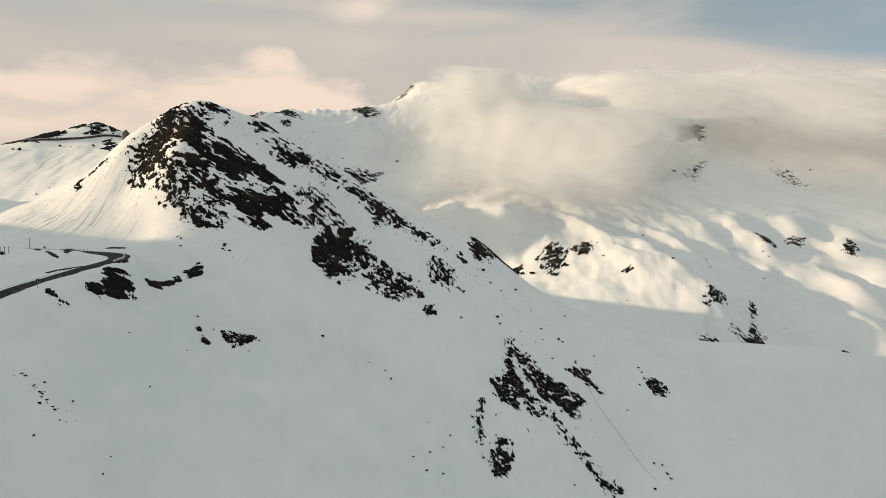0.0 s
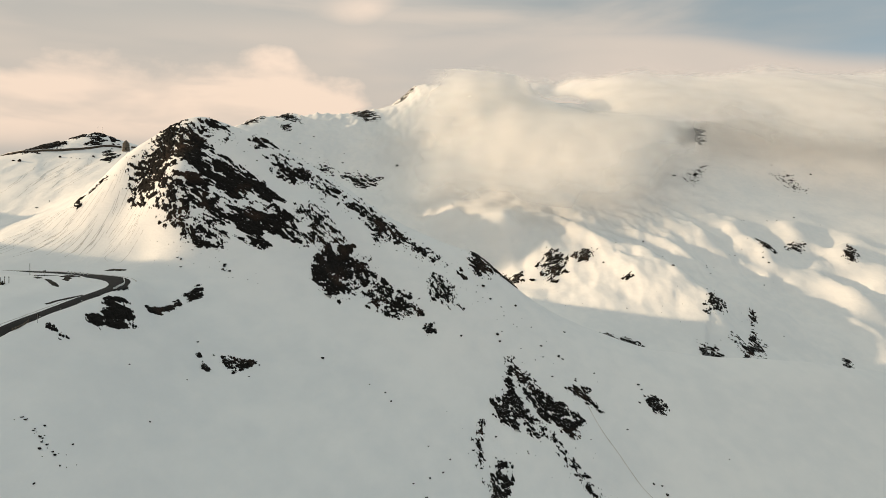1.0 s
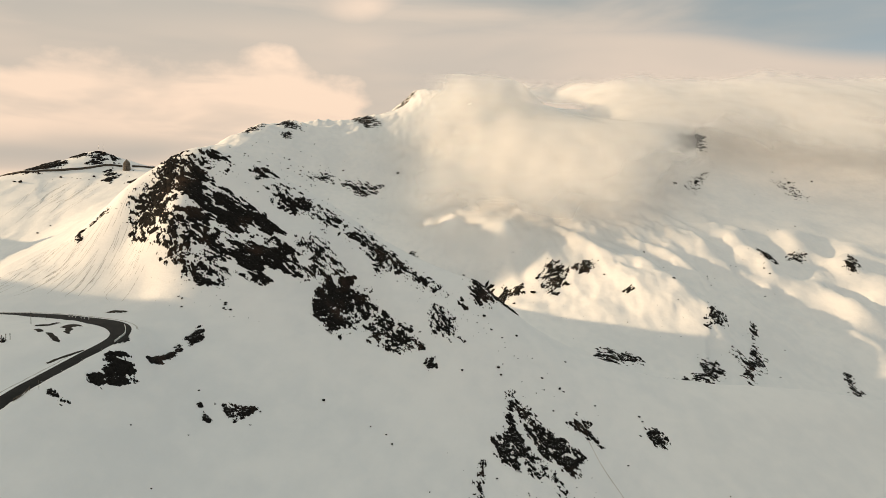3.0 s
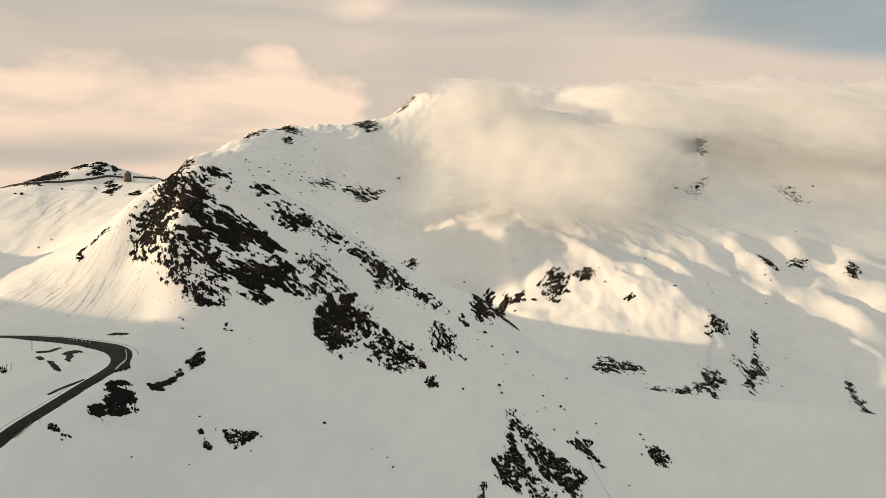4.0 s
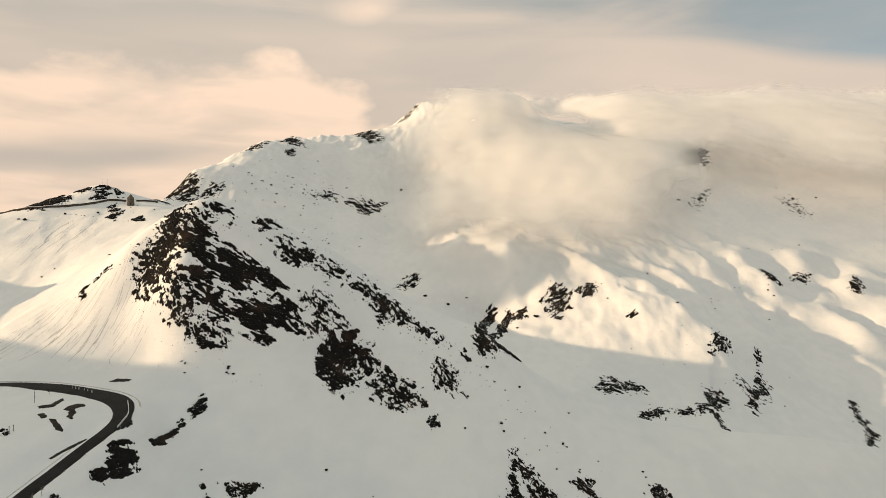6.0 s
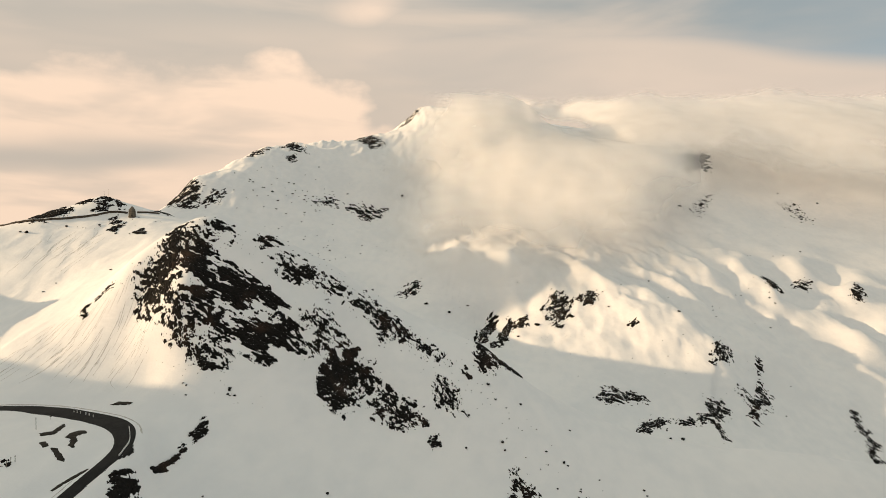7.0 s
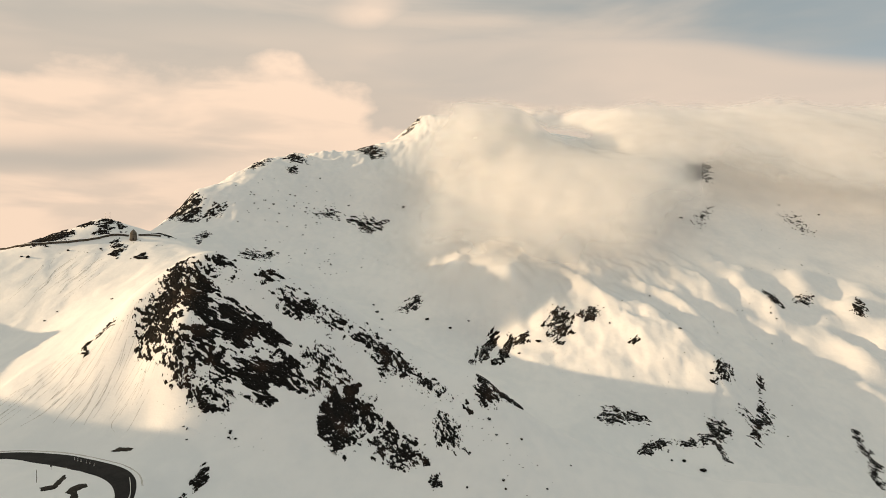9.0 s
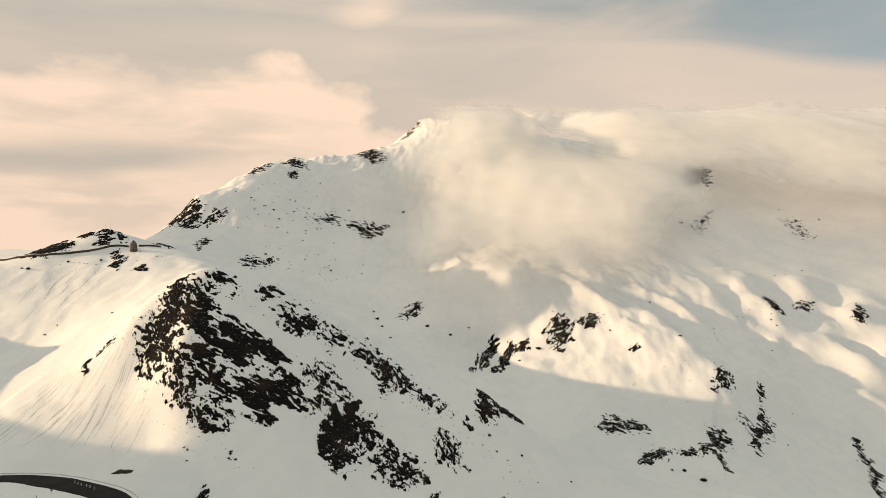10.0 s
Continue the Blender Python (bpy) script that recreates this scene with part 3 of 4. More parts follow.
    ("grey rock knob on the far crest", 0.66, 8, 50, [(-480, 1035), (-483, 1077), (-452, 1081), (-431, 1059), (-417, 1015), (-436, 1009)]),
    ("broken brown rocks beside the knob", 0.46, 6, 50, [(-423, 1030), (-409, 1058), (-390, 1070), (-387, 1043), (-409, 1024)]),
    ("brown rocks below the far knob", 0.42, 6, 30, [(-392, 928), (-394, 986), (-379, 975), (-374, 917)]),
    ("low dark rocks on the pass crest", 0.8, 6, 20, [(-390, 548), (-384, 562), (-365, 574), (-348, 564), (-349, 553), (-370, 542)]),
    ("dark rocks on the pass hilltop", 0.58, 6, 30, [(-331, 567), (-336, 587), (-331, 596), (-319, 583), (-321, 568)]),
    ("dark rocks on the hill flank", 0.6, 6, -30, [(-328, 598), (-323, 600), (-308, 580), (-315, 581)]),
    ("dark rocks in sunlit snow under the crest", 0.58, 5, 40, [(-300, 537), (-302, 560), (-295, 552), (-287, 525)]),
    ("lone dark boulder under the pass crest", 0.84, 5, 20, [(-272, 524), (-270, 535), (-258, 520)]),
    ("dark rocks on the saddle", 0.6, 5, 10, [(-289, 592), (-286, 604), (-272, 606), (-271, 590)]),
    ("dark rocks on the highest part of the far crest", 0.42, 9, 40, [(-150, 1770), (-112, 1880), (-80, 1880), (-105, 1780), (-130, 1740)]),
    ("dark jagged rocks on the far crest", 0.56, 9, 30, [(-231, 1507), (-210, 1617), (-153, 1487), (-180, 1438)]),
    ("dark rocks along the far crest", 0.56, 8, 20, [(-356, 1300), (-351, 1367), (-303, 1325), (-324, 1292)]),
    ("line of dark rocks under the far crest", 0.5, 8, 30, [(-404, 1195), (-404, 1262), (-371, 1277), (-375, 1243)]),
    ("dark rock on the upper far face", 0.6, 7, 0, [(-338, 1260), (-324, 1281), (-312, 1272), (-325, 1248)]),
    ("dark rocks low on the far face", 0.54, 7, 30, [(-81, 926), (-67, 962), (-42, 971), (-43, 949), (-69, 930)]),
    ("scattered dark rocks at the foot of the far ridge", 0.44, 6, 0, [(-332, 955), (-317, 992), (-284, 1010), (-291, 982), (-313, 923)]),
    ("few dark rocks on the far face", 0.38, 7, -20, [(-271, 1168), (-229, 1236), (-218, 1206), (-254, 1166)]),
    ("thin dark rock blade slanting down the crest", 0.8, 6, -35, [(22, 416), (27, 418), (32, 411), (53, 434), (49, 417), (31, 400), (24, 394)]),
    ("dark rocks along the hilltop above the wall", 0.6, 5, 20, [(-353, 580), (-347, 588), (-336, 580), (-342, 570)]),
    ("small dark rocks beside the saddle wall", 0.5, 4, 20, [(-314, 564), (-308, 569), (-299, 553), (-304, 550)]),
    ("scattered small rocks on the near crest", 0.3, 2.6, -50, [(-8, 354), (-7, 363), (2, 364), (10, 350), (3, 348)]),
]
STONES = [(-99, 192, 0.7), (-88, 209, 0.6), (-84, 174, 0.6), (-86, 141, 0.7), (-84, 133, 0.5), (-85, 126, 0.5), (-73, 130, 0.6), (-74, 135, 0.4), (-11, 225, 0.8), (-6, 221, 1.0), (-5, 233, 0.9), (0, 224, 1.0), (3, 249, 1.0), (0, 240, 0.9), (-6, 251, 0.6), (24, 275, 1.2), (23, 263, 0.8), (-54, 273, 1.4), (-33, 273, 0.8), (-26, 273, 0.8), (-23, 269, 1.0), (-10, 328, 2.2), (-8, 326, 1.7), (10, 332, 1.4), (31, 346, 2.1), (32, 342, 1.5), (67, 352, 1.8), (69, 351, 1.3), (60, 333, 1.4), (87, 350, 1.3)]
STONES += [(96, 316, 1.0), (110, 340, 1.3), (101, 290, 1.0), (106, 286, 1.5), (107, 284, 1.3), (105, 290, 1.0), (97, 277, 1.2), (57, 354, 1.3), (147, 311, 0.7), (-96, 238, 0.9), (-124, 288, 1.0), (-128, 294, 0.9), (-107, 298, 1.4), (-104, 297, 1.3), (-75, 248, 1.0), (-76, 238, 0.9), (73, 299, 0.6), (114, 355, 1.6), (115, 352, 1.3), (44, 344, 0.8), (74, 339, 1.0), (57, 346, 1.0), (15, 266, 1.6), (13, 261, 1.2), (16, 253, 1.1), (-32, 914, 5.1), (2, 903, 4.2), (30, 920, 3.4), (106, 931, 2.6), (29, 372, 1.7)]
STONES += [(25, 380, 2.6), (12, 350, 1.8), (45, 379, 1.7), (76, 381, 1.4), (126, 860, 5.6), (97, 841, 3.9), (229, 871, 3.2), (318, 842, 3.9), (321, 980, 3.5), (509, 970, 3.2), (512, 958, 3.2), (489, 1294, 5.9), (483, 916, 2.5), (398, 719, 2.0), (250, 649, 4.2), (266, 639, 5.3), (236, 646, 3.6), (-198, 1020, 3.8), (-357, 1116, 3.1), (-390, 1063, 4.9), (-323, 1122, 4.2), (-294, 1154, 4.3), (-216, 1196, 4.4), (-294, 442, 1.6), (-292, 453, 1.3), (-244, 441, 1.6), (-339, 541, 3.0), (-313, 547, 3.0), (-363, 524, 3.4), (-369, 525, 2.4)]
STONES += [(-203, 338, 2.0), (-311, 577, 2.1), (-167, 340, 1.0), (-161, 330, 1.0), (-126, 293, 1.3), (-107, 299, 1.5), (-107, 296, 1.3), (-304, 1010, 3.7), (-244, 1031, 2.9), (-148, 1032, 2.9), (-115, 932, 4.3), (-107, 908, 5.1), (-97, 883, 4.1), (-81, 839, 3.9), (411, 952, 2.0), (393, 908, 2.0), (393, 896, 1.9), (458, 974, 1.6), (657, 1144, 3.2), (468, 978, 1.6)]
STONES += [(-98, 1300, 7.0), (755, 1355, 4.5), (824, 1370, 4.5), (746, 1389, 4.5), (777, 1307, 4.5)]
PASS_WALL = [(-424, 546), (-410, 554), (-372, 545), (-342, 553), (-324, 562), (-316, 570), (-302, 574)]
SADDLE_WALL = [(-295, 579), (-288, 583), (-278, 587)]
HUT = [(-295, 569)]
MASTS = [(-334, 592), (-332, 596)]
GULLY_TRACK = [(76, 325), (80, 310), (88, 297), (95, 286), (101, 281)]
POLES = [(-162, 239), (-146, 201), (-146, 203), (-146, 205)]
FENCE = [(-121, 166), (-121, 169), (-122, 174)]
BARE = [(-152, 274), (-150, 278), (-144, 278), (-144, 275)]
BEND_PATCHES = [
    [(-156.0, 232.2), (-153.0, 235.3), (-157.3, 249.3), (-153.9, 244.3), (-149.9, 231.2), (-153.1, 229.1)],
    [(-143.7, 228.9), (-144.7, 233.2), (-142.6, 239.1), (-140.2, 235.8), (-141.3, 230.4), (-138.7, 227.0), (-135.7, 220.1), (-137.9, 221.3), (-140.7, 227.0)],
    [(-142.1, 217.5), (-140.0, 217.5), (-133.5, 211.3), (-132.9, 210.1), (-135.0, 210.3)],
    [(-148.9, 221.9), (-147.6, 222.8), (-144.0, 218.9), (-144.7, 217.2)],
]
GUTTER = [(-128, 196), (-127, 201), (-125, 211)]
EDGE_LINE = [(-130, 248), (-126, 241), (-122, 233), (-120, 225), (-119, 220)]
MARKERS = [(-163, 265), (-161, 264), (-159, 263), (-156, 262), (-154, 261), (-151, 259)]



# ---- helpers for things on the ground ----
def on_snow(x, y):
    """Height of the snow sheet over the plan, as its cells carry it."""
    x, y = np.asarray(x, float), np.asarray(y, float)
    i, j = np.clip(np.searchsorted(gx, x) - 1, 0, len(gx) - 2), np.clip(np.searchsorted(gy, y) - 1, 0, len(gy) - 2)
    u, v = (x - gx[i]) / (gx[i + 1] - gx[i]), (y - gy[j]) / (gy[j + 1] - gy[j])
    low = sheet_z[j, i] * (1 - u) + sheet_z[j, i + 1] * u
    high = sheet_z[j + 1, i] * (1 - u) + sheet_z[j + 1, i + 1] * u
    return low * (1 - v) + high * v + EYE


def part(name, bm, mat, parent, label=""):
    """Links a bmesh as one mesh object under a thing or a part."""
    me = bpy.data.meshes.new(name)
    bm.to_mesh(me)
    bm.free()
    me.materials.append(mat)
    ob = new(name, me)
    ob.parent = parent
    return tagged(ob, label)


def box(bm, size, at, bevel=0.0):
    """A box with its base at the given place."""
    made = bmesh.ops.create_cube(bm, size=1.0, matrix=Matrix.LocRotScale((at[0], at[1], at[2] + size[2] / 2), None, size))
    if bevel:
        edges = {e for v in made["verts"] for e in v.link_edges}
        bmesh.ops.bevel(bm, geom=list(edges), offset=bevel, segments=2, affect="EDGES", profile=0.6)
    return made["verts"]


def rod(bm, radius, height, at=(0, 0, 0), top=1.0, sides=10):
    bmesh.ops.create_cone(bm, cap_ends=True, segments=sides, radius1=radius, radius2=radius * top, depth=height, matrix=Matrix.Translation((at[0], at[1], at[2] + height / 2)))


def thing(name, at, label, category, group="", turn=0.0):
    ob = new(name)
    ob.matrix_basis = pose(*at, 0, 0, turn)
    return tagged(ob, label, category, group)


# ---- rock outcrops: where rock stands higher than the snow, it shows ----
def edge_distance(x, y, outline):
    """Distance to an outline, positive inside."""
    p = np.array(outline, float)
    best, inside = np.full(x.shape, 1e9), np.zeros(x.shape, bool)
    for (ax, ay), (bx, by) in zip(p, np.roll(p, -1, 0)):
        dx, dy = bx - ax, by - ay
        t = np.clip(((x - ax) * dx + (y - ay) * dy) / (dx * dx + dy * dy + 1e-9), 0, 1)
        best = np.minimum(best, np.hypot(x - ax - t * dx, y - ay - t * dy))
        cross = (ay > y) != (by > y)
        inside ^= cross & (x < dx * (y - ay) / (by - ay + 1e-12) + ax)
    return np.where(inside, best, -best)


def outcrop(label, cover, grain, angle, outline, seed):
    p = np.array(outline, float)
    reach = min(1.2 + 0.003 * p[:, 1].mean(), 0.4 + 0.10 * np.ptp(p, axis=0).min())
    cell = max(0.36, p[:, 1].mean() / 800)
    size = np.ptp(p, axis=0) + 2 * reach
    cell = max(cell, math.sqrt(size[0] * size[1] / 150000))
    xs = np.arange(p[:, 0].min() - reach, p[:, 0].max() + reach, cell)
    ys = np.arange(p[:, 1].min() - reach, p[:, 1].max() + reach, cell)
    X, Y = np.meshgrid(xs, ys)
    base = on_snow(X, Y)
    a = radians(angle)
    v = base + 0.3 * Y
    s, t = X * math.cos(a) + v * math.sin(a), -X * math.sin(a) + v * math.cos(a)
    bend = 0.8 * grain * gradient_noise(s / grain / 3.0, t / grain / 2.4, seed + 50)
    mass = gradient_noise(s / (2.6 * grain), t / (1.3 * grain), seed + 9)
    long = min(max((grain - 5) / 3, 0.0), 1.0) if p[:, 1].mean() < 450 else 0.25
    bands = fbm(s / ((1.2 + 1.1 * long) * grain), (t + bend) / (grain * (0.52 - 0.10 * long)), 3, seed, 0.6)
    grit = fbm(s / ((0.36 + 0.24 * long) * grain), t / (grain * 0.17), 4, seed + 70, 0.72)
    # solid in the middle, broken into chips towards the outline
    d = edge_distance(X, Y, outline) + (0.3 * reach + 0.10 * size.min()) * fbm(X / (1.6 * grain), v / grain, 3, seed + 20, 0.6)
    core = smooth(0.0, 0.5, d / max(d.max(), 1e-6))
    n = 0.45 * mass + 0.88 * bands + 0.58 * grit + 0.42 * core
    bar = np.quantile(n[d > 0], 1 - cover) if (d > 0).any() else 0.3
    n = n - bar - np.clip(-d / reach, 0, 3) * 0.55
    tall = 0.7 + 0.10 * grain
    relief = np.where(n > 0, tall * (1 - np.exp(-2.2 * n)), tall * 1.6 * n)
    relief += np.where(n > 0, 0.06 * grain * fbm(s / (0.22 * grain), t / (0.10 * grain), 3, seed + 33) * np.clip(n * 6, 0, 1), 0)
    relief = np.clip(relief, -0.5 - 0.001 * p[:, 1].mean(), None)
    top = np.maximum(np.maximum(relief[:-1, :-1], relief[1:, 1:]), np.maximum(relief[:-1, 1:], relief[1:, :-1]))
    keep = top > -0.05
    if not keep.any():
        return
    ob = new("rock_outcrop")
    ob.location = (p[:, 0].mean(), p[:, 1].mean(), float(on_snow(p[:, 0].mean(), p[:, 1].mean())))
    tagged(ob, label, "rock")
    pieces = islands(keep)
    most = np.argsort(np.bincount(pieces[pieces > 0]))[::-1][:14]
    most = [k for k in most if k and (pieces == k).sum() > 25]
    for k in most:
        piece(ob, "rock", xs, ys, base + relief, pieces == k)
    rest = (pieces > 0) & ~np.isin(pieces, most)
    if rest.any():
        tagged(piece(ob, "rubble", xs, ys, base + relief, rest), kind="stuff")


def islands(mask):
    """Numbers the connected patches of a grid of cells, from 1."""
    label = np.where(mask, np.arange(1, mask.size + 1).reshape(mask.shape), 0)
    while True:
        pad = np.pad(label, 1)
        near = np.max([pad[1:-1, 1:-1], pad[:-2, 1:-1], pad[2:, 1:-1], pad[1:-1, :-2], pad[1:-1, 2:]], axis=0)
        near = np.where(mask, near, 0)
        flat = np.concatenate([[0], near.ravel()])
        for _ in range(4):
            near = flat[near]
        if (near == label).all():
            break
        label = near
    return np.unique(label, return_inverse=True)[1].reshape(mask.shape) + (0 if (label == 0).any() else 1)


def piece(parent, name, xs, ys, zs, keep):
    ob = sheet(name, xs, ys, zs, ROCK, keep)
    ob.data.polygons.foreach_set("use_smooth", np.zeros(len(ob.data.polygons), bool))
    ob.parent = parent
    ob.matrix_parent_inverse = Matrix.Translation(-parent.location)
    return ob


for number, (label, cover, grain, angle, outline) in enumerate(OUTCROPS):
    outcrop(label, cover, grain, angle, outline, 100 + 60 * number)


# ---- single stones ----
def stone_mesh(seed):
    bm = bmesh.new()
    bmesh.ops.create_icosphere(bm, subdivisions=2, radius=0.5)
    for v in bm.verts:
        k = 1 + 0.45 * noise.noise(v.co * 1.7 + Vector((seed * 7.1, 0, 0))) + 0.2 * noise.noise(v.co * 4.1 + Vector((0, seed * 3.3, 0)))
        v.co = Vector((v.co.x * k * 1.2, v.co.y * k * 0.9, v.co.z * k * 0.75))
    me = bpy.data.meshes.new("stone")
    bm.to_mesh(me)
    bm.free()
    me.materials.append(ROCK)
    return me


# scattered stones: plan stretch (two corners along a slope), how many, sizes
SCATTERS = [((-96, 138), (-84, 134), 24, 0.25, 0.8), ((-370, 1060), (-190, 1250), 70, 1.8, 4.4), ((-330, 960), (-120, 1060), 34, 1.5, 3.4), ((-85, 396), (20, 372), 80, 0.4, 1.1), ((-160, 345), (-110, 372), 40, 0.4, 1.0), ((-150, 300), (-95, 296), 24, 0.3, 0.8), ((420, 880), (760, 1290), 18, 0.9, 2.0), ((150, 720), (420, 790), 24, 0.8, 1.7), ((-5, 372), (75, 350), 30, 0.4, 1.0), ((20, 255), (95, 320), 26, 0.3, 0.9), ((-340, 530), (-270, 575), 16, 0.8, 1.8)]
scatter_dice = random.Random(5)
crumbs = []
for (ax, ay), (bx, by), count, small, large in SCATTERS:
    for _ in range(count):
        u = scatter_dice.random()
        spread = 0.16 * math.hypot(bx - ax, by - ay)
        crumbs.append((ax + (bx - ax) * u + scatter_dice.gauss(0, spread), ay + (by - ay) * u + scatter_dice.gauss(0, spread * 0.6), small + (large - small) * scatter_dice.random() ** 2.5))

stone_shapes = [stone_mesh(k) for k in range(6)]
for k, (x, y, size) in enumerate(STONES):
    ob = new("stone", stone_shapes[k % 6])
    r = random.Random(k)
    ob.matrix_basis = Matrix.LocRotScale((x, y, float(on_snow(x, y)) + 0.12 * size), Euler((r.uniform(-0.3, 0.3), r.uniform(-0.3, 0.3), r.uniform(0, 6.3))), (size * r.uniform(0.8, 1.3), size * r.uniform(0.8, 1.2), size * r.uniform(0.7, 1.1)))
    tagged(ob, "dark loose stone lying half sunk in snow", "stone", "loose stones")

# the smallest ones, past telling apart, in one mesh
points, faces = [], []
for k, (x, y, size) in enumerate(crumbs):
    shape = stone_shapes[k % 6]
    m = Matrix.LocRotScale((x, y, float(on_snow(x, y)) + 0.1 * size), Euler((0.2 * math.sin(k), 0.2 * math.cos(k), k * 1.7)), (size * 1.1, size, size * 0.85))
    first = len(points)
    points += [m @ v.co for v in shape.vertices]
    faces += [[first + i for i in poly.vertices] for poly in shape.polygons]
me = bpy.data.meshes.new("scattered_stones")
me.from_pydata(points, [], faces)
me.materials.append(ROCK)
tagged(new("scattered_stones", me), "small dark stones scattered over the snow slopes", "stones", kind="stuff")


# ---- cloud bank lying against the far face: four drifting sheets of mist, one behind the other ----
def mist_material():
    m, nt, b = material("mist")
    nt.nodes.remove(b)
    out = nt.nodes["Material Output"]
    dense = nt.nodes.new("ShaderNodeAttribute")
    dense.attribute_name = "mistiness"
    wisps = noise_at(nt, place(nt), 0.006, 2, 0.45, (1, 1, 1.3))
    alpha = between(nt, sums(nt, "MULTIPLY", dense.outputs["Fac"], sums(nt, "MULTIPLY_ADD", wisps, 0.5, 0.80)), 0.0, 1.0)
    clear, front, back = nt.nodes.new("ShaderNodeBsdfTransparent"), nt.nodes.new("ShaderNodeBsdfDiffuse"), nt.nodes.new("ShaderNodeBsdfTranslucent")
    for n in (front, back):
        n.inputs[0].default_value = (0.98, 0.975, 0.97, 1)
    body, mix = nt.nodes.new("ShaderNodeMixShader"), nt.nodes.new("ShaderNodeMixShader")
    body.inputs[0].default_value = 0.5
    nt.links.new(front.outputs[0], body.inputs[1])
    nt.links.new(back.outputs[0], body.inputs[2])
    nt.links.new(alpha, mix.inputs[0])
    nt.links.new(clear.outputs[0], mix.inputs[1])
    nt.links.new(body.outputs[0], mix.inputs[2])
    nt.links.new(mix.outputs[0], out.inputs[0])
    return m


MIST = mist_material()


# heaps of the cloud: middle across, height, half widths (left, right, up and down), how far it stands out
HEAPS = [(335, 415, 95, 120, 95, -165), (150, 370, 190, 130, 130, 52), (40, 300, 120, 130, 100, 16), (380, 225, 190, 110, 110, 70), (330, 130, 120, 90, 70, 28), (640, 330, 170, 120, 90, 36), (980, 380, 230, 150, 120, 60), (1180, 250, 200, 140, 120, 34), (520, 470, 150, 110, 60, 26), (1500, 400, 260, 160, 140, 50)]
mist_x, mist_z = np.arange(-300, 2600, 10.0), np.arange(-80, 600, 7.0)


def slope_distance():
    """How far off the slope stands at each height, smoothed: the mist leans on it."""
    ys = np.arange(640, 1960, 12.0)
    A, B = np.meshgrid(mist_x, ys)
    rise = np.maximum.accumulate(base_height(A, B), axis=0)
    out = np.stack([np.interp(mist_z - 12, rise[:, k] + 1e-3 * np.arange(len(ys)), ys) for k in range(len(mist_x))], 1)
    for _ in range(14):
        pad = np.pad(out, 1, mode="edge")
        out = (pad[:-2, 1:-1] + pad[2:, 1:-1] + pad[1:-1, :-2] + pad[1:-1, 2:] + 2 * out) / 6
    return out


lean = np.minimum(slope_distance(), (890 + 2.15 * mist_z + 150 * smooth(260, 60, mist_z))[:, None])


def mist_sheet(number, ahead):
    """One sheet of mist, leaning with the slope behind it, heaped out towards the valley, and lying a given way ahead of the slope."""
    X, Z = np.meshgrid(mist_x, mist_z)
    U, V = X + 40 * fbm(X / 190, Z / 150, 3, 505), Z + 30 * fbm(X / 170, Z / 130, 3, 515)
    out = sum(tall * np.exp(-((U - x) / np.where(U > x, right, left)) ** 2 - ((V - z) / high) ** 2) for x, z, left, right, high, tall in HEAPS)
    Y = lean - ahead - out * (0.6 + 0.2 * number) - 8 * fbm(X / 110, Z / 80, 3, 500, 0.45)
    left = np.interp(Z, [-40, 0, 100, 200, 300, 450], [20, -40, -110, -115, -125, -75]) + 55 * fbm(X / 150, Z / 90, 3, 520) + 22 * fbm(X / 120, Z / 90, 3, 521 + number)
    foot = np.interp(X, [-150, 0, 190, 290, 380, 520, 620, 720, 820, 1100], [0, 20, 62, 84, 125, 230, 245, 230, 215, 200]) + 55 * fbm(X / 130, Z / 110, 3, 540 + number)
    crown = 492 + 0.006 * X + 22 * fbm(X / 210, number * 0.7 + X * 0, 2, 560, 0.5) + 24 * np.abs(gradient_noise(X / 90, number * 0.4 + X * 0, 571))
    dense = smooth(-35, 230, X - left) * smooth(-95, 110, Z - foot) ** 1.4 * smooth(12, -36, Z - crown)
    thin = 0.5 * np.exp(-((X - 600) / 75) ** 2 - ((Z - 258) / 34) ** 2)
    thick = 0.72 + 0.34 * fbm(X / 240, Z / 180, 3, 580 + number)
    dense *= np.clip(thick, 0, 2) * (1 - thin)
    clear = Z + EYE - on_snow(X, Y)
    dense *= smooth(4, 50, clear)
    dense = 0.66 * (1 - np.exp(-1.9 * dense))
    ny, nx = X.shape
    i = np.arange(ny * nx).reshape(ny, nx)
    f = np.stack([i[:-1, :-1], i[:-1, 1:], i[1:, 1:], i[1:, :-1]], -1)
    f = f.reshape(-1, 4)
    f = f[(clear.ravel()[f].min(axis=1) > 3) & (dense.ravel()[f].max(axis=1) > 0.002)]
    me = bpy.data.meshes.new("mist")
    me.from_pydata(np.stack([X.ravel(), Y.ravel(), Z.ravel() + EYE], -1).tolist(), [], f.tolist())
    me.attributes.new("mistiness", "FLOAT", "POINT").data.foreach_set("value", dense.ravel().astype(np.float32))
    me.polygons.foreach_set("use_smooth", np.ones(len(me.polygons), bool))
    me.materials.append(MIST)
    return new("mist", me)


cloud_bank = tagged(new("cloud_bank"), "soft cream cloud spilling over the far mountain face", "cloud", kind="stuff")
cloud_bank.location = (300, 1300, EYE)
for number, ahead in enumerate((28, 62, 98, 138)):
    layer = mist_sheet(number, ahead)
    layer.parent = cloud_bank
    layer.matrix_parent_inverse = Matrix.Translation((-300, -1300, -EYE))


